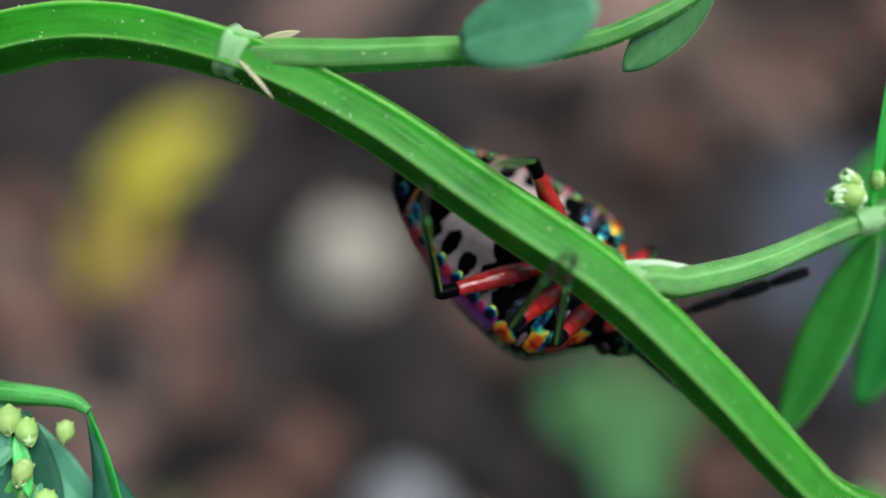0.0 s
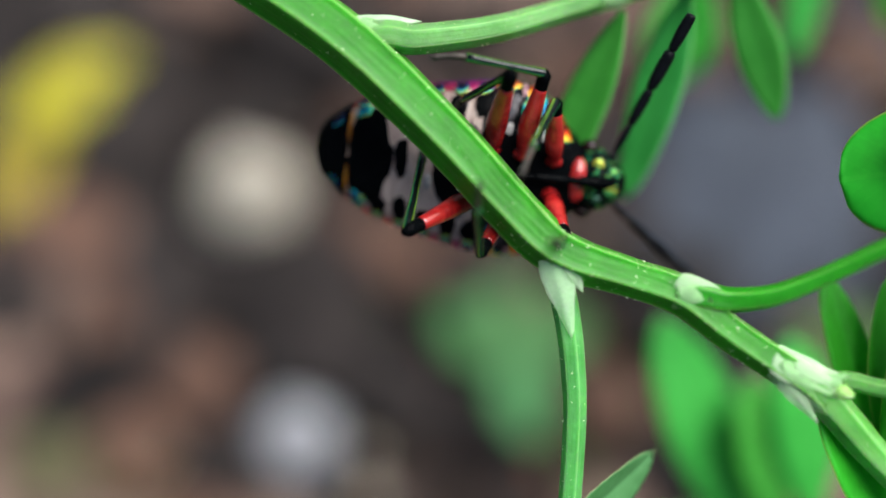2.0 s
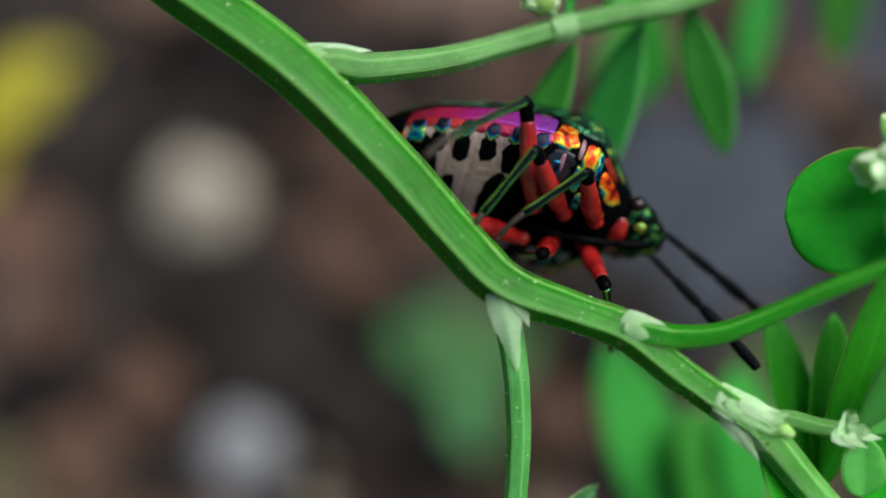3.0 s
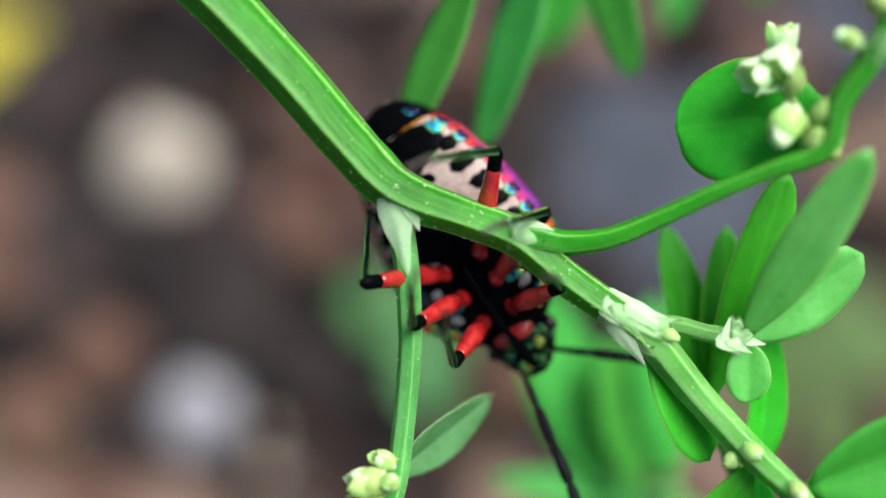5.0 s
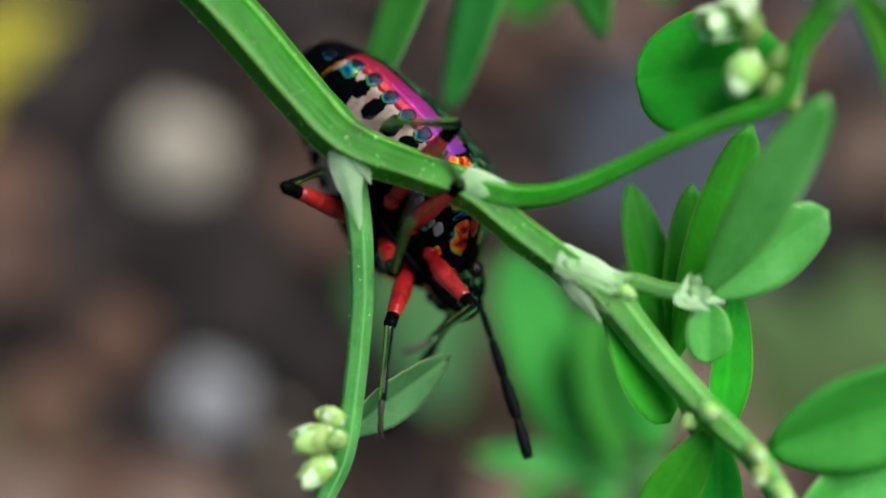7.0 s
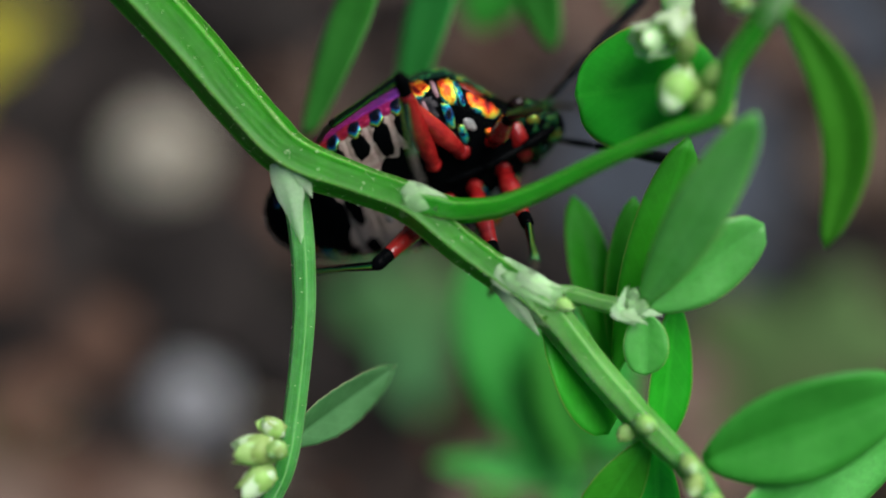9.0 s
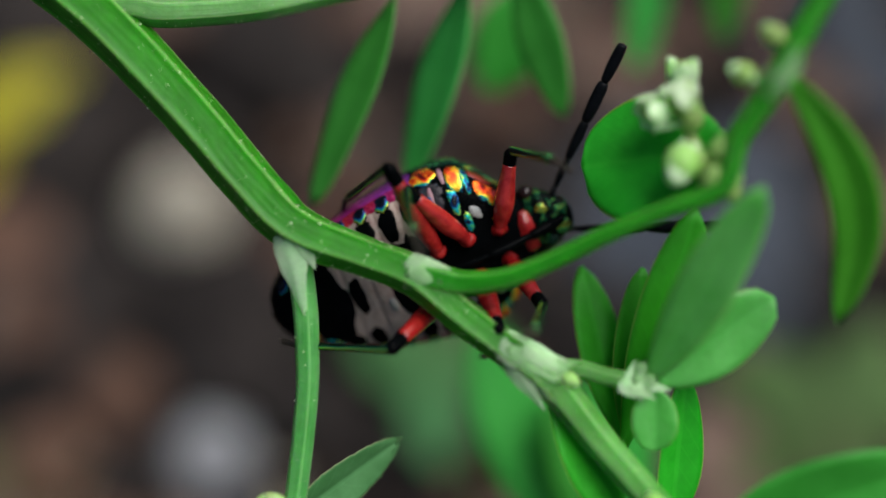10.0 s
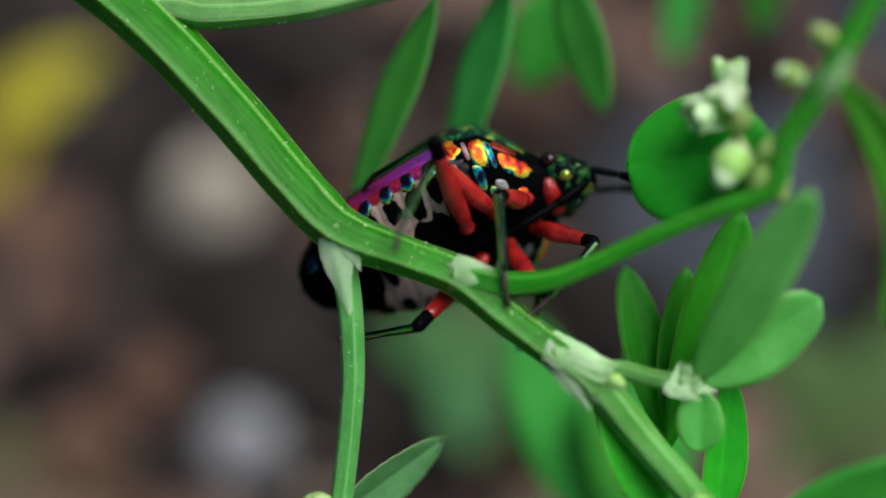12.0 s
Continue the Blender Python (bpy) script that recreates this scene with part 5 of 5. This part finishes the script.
            ball(bm, (0.02, 0, 0), 0.085, 8, 6, mi=1)
            part("feeler_joint", bm, [FEELER_BLACK, JOINT], root, "", pose(x * MM, 0, bend * MM, 0, 3 + 2 * k, 0))
            bend -= n * math.sin(radians(3 + 2 * k))
            x += n * math.cos(radians(3 + 2 * k))
        LIMBS[side + " feeler"] = (root, None, (6.4, 0.72 * s, -0.05), 0, 0)
    return bug


# t, the tail's and the head's end in the shoot's space in mm, roll
BUG_ROWS = [
    (0, -19.7, 18.8, -4, -9.9, 11, -4, -25),
    (0.5, -19.9, 17.2, -4, -9.1, 8.5, -4, -27),
    (1, -16.9, 13.9, -4, -5.7, 5.35, -4, -22),
    (1.5, -14, 10.1, -4, -0.6, 6.4, -4, -5),
    (2, -13.2, 9.4, -4, 0.5, 7.3, -4, 10),
    (2.5, -9.9, 9.3, -4, 2.6, 6, -4, 35),
    (3, -8.4, 10.7, -4, 4.5, 6.3, -4, 44),
    (3.5, -8, 8.2, -4, 5.7, 3.7, -4, 34),
    (5.5, -2.5, 8.7, -4, 3.1, -4.1, -4, 18),
    (6, -3.4, 9.3, -4, 2.7, -2.1, -4, 38),
    (6.5, -4.1, 8.8, -4, 0.9, -2.8, -4, 40),
    (8.5, -4.9, 2.2, -4, 9.2, 5.1, -4, 33),
    (9, -4.4, 1.3, -4, 9.1, 6.4, -4, 32),
    (9.5, -4.1, 0.7, -4, 9.5, 5.9, -4, 26),
    (10, -4.3, 0.5, -4, 9.1, 5.4, -4, 26),
    (10.5, -4.5, 0.4, -4, 8.7, 4.5, -4, 20),
    (11, -5.4, -0.1, -4, 7.4, 4.7, -4, 16),
    (11.5, -4.8, 0.8, -4, 8, 4.7, -4, 34),
    (12, -4.6, 1.8, -4, 7.8, 6.9, -4, 37),
]

# t, knee and foot in the bug's space in mm
LEG_ROWS = {
    "left hind": [
        (0, -1.7, 5, -2.4, -4.3, 4, -7), (0.5, -1.4, 4.8, -3.9, -4.2, 0.2, -3.1), (1, -2.5, 4, -3.6, -5.1, -0.7, -4),
        (1.5, -3.6, 2.3, -2.9, -3.6, -1.1, -7.1), (2, -1.9, 2.5, -5.6, -1.8, -1.2, -1.7), (2.5, -3.1, 0.4, -4.6, -3.8, -4.1, -7.5),
        (3, -2.71, -1.21, -4.31, -5.57, 2.31, -0.69), (3.5, -2.4, -0.2, -5.3, -1.4, -3.1, -9.7), (5.5, -0.10, 2.50, -6.53, -2.20, 2.78, -1.51),
        (6, -0.50, 0.25, -6.84, -0.80, -4.33, -9.68), (6.5, -1.20, -1.19, -6.24, -1.50, 1.21, -1.45), (8.5, -2.48, 0.80, -5.38, -6.19, 2.74, -1.37),
        (9, -2.58, 0.80, -5.28, -6.55, 2.03, -1.23), (9.5, -2.53, 1.20, -5.33, -6.99, 1.15, -1.63), (10, -1.9, 0.7, -5.9, -6.5, 0.2, -3),
        (10.5, -1.50, 0.94, -6.04, -6.00, 0.83, -3.13), (11, -1.30, 1.39, -6.04, -4.90, 1.77, -2.08), (11.5, -2.57, 0.60, -5.27, -4.14, 2.49, -0.02),
        (12, -2.30, 0.30, -5.50, -6.55, 1.99, -1.93),
    ],
    "left middle": [
        (0, 1.5, 4.6, -3.4, 1.4, 3, -7.5), (0.5, 2.2, 4, -4.5, 1.6, -0.4, -5.6), (1, 1.5, 3.5, -4.8, 1, -0.8, -6),
        (1.5, 1.7, 4.2, -4.2, 1.2, 1.6, -7.9), (2, 1.2, 3.2, -5, 0.9, 0.3, -8.4), (2.5, 2, -1.5, -5.1, 0.1, -2.7, -8.9),
        (3, 1.90, -1.41, -5.11, 1.01, 2.16, -1.87), (3.5, 2.5, 1.6, -5.8, 1.8, 0.8, -10.2), (5.5, 2.00, 2.36, -5.60, 0.30, -0.15, -8.91),
        (6, 1.90, 0.60, -6.01, 2.50, -3.15, -8.44), (6.5, 3.80, -0.40, -5.76, 4.60, -4.11, -8.13), (8.5, 3.10, 1.30, -5.78, 2.70, 5.53, -3.34),
        (9, 2.20, 2.21, -5.63, 1.40, 6.14, -2.82), (9.5, 2.20, 2.09, -5.67, 0.87, 5.16, -2.09), (10, 2.50, 1.60, -5.79, 1.21, 4.68, -2.21),
        (10.5, 3.10, 1.30, -5.69, 2.04, 4.30, -1.96), (11, 3.40, 1.58, -5.50, 2.70, 4.66, -1.75), (11.5, 3.40, 0.40, -5.71, 2.34, 4.25, -2.87),
        (12, 3.00, 0.90, -5.81, 1.13, 5.06, -4.01),
    ],
    "left front": [
        (0, 3.4, 3.8, -3.1, 1.9, 2.4, -6.7), (0.5, 4, 3.5, -3.7, 3.3, 2.2, -7.6), (1, 3.9, 3.6, -3.5, 3, 2.5, -7.4),
        (1.5, 4, 4.2, -2.5, 5.1, 5, -6.4), (2, 4.7, 2.1, -4.6, 4.2, 1.9, -8.7), (2.5, 4.2, -0.9, -4.5, 4.3, -1.4, -8.7),
        (3, 4.99, -0.29, -4.57, 6.74, 3.95, -4.24), (3.5, 5.1, 1.4, -4.6, 6, 0.2, -8.5), (5.5, 4.50, 1.80, -4.78, 2.40, -0.17, -7.89),
        (6, 4.90, 0.31, -4.91, 6.10, -2.09, -8.24), (6.5, 5.90, -1.04, -4.18, 9.40, -2.04, -6.28), (8.5, 4.60, 1.30, -4.79, 6.19, 5.11, -2.77),
        (9, 4, 1.9, -4.7, 3.5, 1.6, -8.9), (9.5, 4.1, 2.2, -4.6, 3.4, 1.7, -8.7), (10, 4.5, 1.7, -4.7, 3.6, 0.9, -8.7),
        (10.5, 5.50, 0.57, -4.46, 4.30, -0.43, -8.39), (11, 5.10, 1.47, -4.49, 4.00, 1.30, -8.52), (11.5, 5.3, 0.6, -4.6, 3.4, -1, -8),
        (12, 5.9, 0.6, -4.3, 2.4, 1.3, -6.4),
    ],
    "right hind": [
        (0, -1.9, -0.8, -5.9, -2.8, 2.6, -10), (0.5, -3.21, -3.66, -0.74, -5.60, -2.57, -5.24), (1, -3.31, -3.79, -0.45, -5.55, -2.83, -5.46),
        (1.5, 1.1, -2.8, -6.6, -1.6, -3.5, -2), (2, 1.6, -4.4, -5.5, -0.9, -2.6, -1.1), (2.5, -0.6, -5.2, 0.1, -2.7, -5.8, -4.8),
        (3, -0.7, -5.5, -0.9, -3.7, -5.3, -5.4), (3.5, -0.4, -5.7, -2.1, -4.5, -4.2, -5.3), (5.5, -2.40, -4.05, -3.96, -2.90, -2.29, -8.94),
        (6, -1.10, -5.78, -2.87, -2.20, -0.93, -0.91), (6.5, -0.50, -6.22, -1.03, -0.90, -7.23, -6.38), (8.5, 1.2, -5.6, -3.6, -3.6, -3.9, -1.9),
        (9, 1.1, -5.8, -3.1, -3.2, -3.7, -0.7), (9.5, 0.4, -5.6, -3.5, -3.7, -4.4, -0.2), (10, 0.5, -5.7, -3.2, -2.4, -3.6, 0.8),
        (10.5, 0.40, -5.61, -3.10, -1.20, -5.87, -8.26), (11, 1.00, -5.44, -2.79, -0.70, -5.69, -7.85), (11.5, 1, -5.9, -1.8, -1.8, -7.8, -6),
        (12, 1.3, -5.9, -2.6, -2.6, -3.6, 0.4),
    ],
    "right middle": [
        (0, 3.18, -4.35, 0.95, 3.40, -0.54, -3.01), (0.5, -1.29, -3.02, -0.98, 1.47, -2.16, -5.03), (1, -0.22, -4.71, -1.58, -1.94, -3.50, -5.73),
        (1.5, 1.5, -3, -5.2, -0.2, -1, -8.8), (2, 3, -4.5, -3.7, -1.3, -4.9, -4.7), (2.5, 0.7, -4.3, 0.1, -1.8, -1.2, -2.1),
        (3, 0.3, -4.4, -2.4, -1.3, -1.5, -5.3), (3.5, 2.7, -4.8, -3.2, 1.6, -0.5, -4), (5.5, 0.80, -4.76, -2.82, 0.20, -4.74, -7.29),
        (6, 1.80, -5.52, -2.00, 2.40, -7.06, -6.13), (6.5, 2.30, -5.62, -1.43, 1.60, -8.88, -4.37), (8.5, 2.1, -4.7, -3.5, 0.8, -3.8, -7.7),
        (9, 0.9, -4.7, -2.6, 0.4, -3.3, -6.9), (9.5, 0.7, -4.4, -3.2, 0.3, -3.5, -7.6), (10, 0.8, -4.5, -3, 0.7, -3.8, -7.5),
        (10.5, 1.10, -4.37, -3.38, 1.10, -3.40, -7.80), (11, 1.30, -4.54, -2.19, 1.30, -2.45, -6.25), (11.5, 1.3, -4.9, -1.7, -1, -5.5, -5.5),
        (12, 1.1, -4.8, -2.1, -1.5, -4.2, -5.7),
    ],
    "right front": [
        (0, 4.83, -4.11, 0.07, 5.09, -0.31, -2.90), (0.5, 7.28, -1.83, -0.48, 5.85, -2.70, -4.74), (1, 4.26, -4.51, -0.20, 4.64, -1.24, -3.52),
        (1.5, 4.5, -2.3, -4.5, 2.4, 0.2, -7.3), (2, 3.6, -3.4, -3.7, 2.6, -1, -6.9), (2.5, 1.9, -3.7, -1.6, -0.5, -0.9, -3.6),
        (3, 2.6, -4, -2.2, -0, -1.6, -4.5), (3.5, 4.7, -3.9, -2.9, 4, -2.8, -6.9), (5.5, 4.00, -3.67, -3.52, 3.20, -5.25, -7.30),
        (6, 4.50, -4.17, -2.90, 4.10, -7.22, -5.74), (6.5, 6.60, -3.21, -2.11, 7.00, -3.81, -6.23), (8.5, 5.8, -1.2, -4.3, 4.2, 0.5, -7.8),
        (9, 4.8, -2.9, -4, 6.7, -4.3, -7.5), (9.5, 5.2, -2.9, -3.9, 6.3, -4.3, -7.7), (10, 5.5, -4, -1.4, 7.2, -4.1, -5.3),
        (10.5, 5.30, -3.89, -1.21, 5.90, -4.06, -5.35), (11, 3.50, -3.61, -3.22, 2.30, -1.62, -6.79), (11.5, 3.1, -4.2, -0.7, 2.4, -4.4, -4.9),
        (12, 2.9, -3.1, -3.8, 1.6, 0, -6.3),
    ],
}

# t, the feeler's tip in the bug's space in mm
FEELER_ROWS = {
    "left feeler": [
        (0, 12.7, -0.6, 3.6), (0.5, 10.2, 5.4, 4.2), (1, 13.6, 2.5, 0),
        (1.5, 11.1, 6.3, -1.4), (2, 11.1, 4.2, 4.5), (2.5, 12.2, 3.3, -3.8),
        (3, 12.7, 1.5, -3.8), (3.5, 12.5, 4.9, 0.7), (5.5, 13.60, 0.71, -1.75),
        (6, 10.90, 5.97, 2.03), (6.5, 9.70, 7.19, -1.18), (8.5, 11.4, 6, 1),
        (9, 12.7, 3, -3.2), (9.5, 13, 4.1, -0), (10, 13.3, 2.1, -2.2),
        (10.5, 12.60, 4.72, 1.00), (11, 11.30, 2.01, 5.44), (11.5, 11.5, 5.2, 2.9),
        (12, 12.4, 4.4, 2.3),
    ],
    "right feeler": [
        (0, 10.8, -6.3, -2.3), (0.5, 10, -5.8, -4.1), (1, 10.8, -5.2, -3.9),
        (1.5, 11, -4.9, 3.9), (2, 8.9, -7.6, -0.9), (2.5, 11.6, -4.5, 3.7),
        (3, 13.3, 2, -0.1), (3.5, 9, -7.3, 2.2), (5.5, 11.90, -4.37, 3.41),
        (6, 12.20, -2.17, 4.61), (6.5, 13.50, -0.59, -1.81), (8.5, 11.8, 0.7, 4.8),
        (9, 12.4, -2.6, 3.9), (9.5, 12.7, -4.7, -0.3), (10, 11.3, -6.3, 0.3),
        (10.5, 11.90, -5.61, -0.19), (11, 9.40, -4.15, 5.56), (11.5, 12.2, 3.6, 1.5),
        (12, 12.5, 1.8, -3.5),
    ],
}


def bug_pose(tail, nose, roll):
    a, b = Vector(tail), Vector(nose)
    m = mm_pose((a + b) / 2, b - a, (0, 0, -1))
    return m @ pose(0, 0, 0, roll, 0, 0)


def move_bug():
    walk(BUG, [(t, SHOOT @ bug_pose(p[:3], p[3:6], p[6])) for t, *p in BUG_ROWS])
    for k, rows in LEG_ROWS.items():
        leg, low, hip, fl, tl = LIMBS[k]
        upper, lower = [], []
        for t, kx, ky, kz, fx, fy, fz in rows:
            h, n, f = Vector(hip), Vector((kx, ky, kz)), Vector((fx, fy, fz))
            x = (n - h).normalized()
            y = (f - n).normalized()
            side = y - x * y.dot(x)
            m = mm_pose(h, x, side if side.length > 0.05 else (0, 0, -1))
            upper.append((t, m))
            lower.append((t, pose(fl * MM, 0, 0, 0, -math.degrees(math.acos(max(-1, min(1, x.dot(y))))), 0)))
        walk(leg, upper)
        walk(low, lower)
    for k, rows in FEELER_ROWS.items():
        root, _, base, _, _ = LIMBS[k]
        walk(root, [(t, mm_pose(base, Vector(p) - Vector(base), (0, 0, 1))) for t, *p in rows])


make_ground()
make_floor_things()
make_plant()
make_neighbour()
BUG = make_bug()


def motions():
    move_bug()


motions()
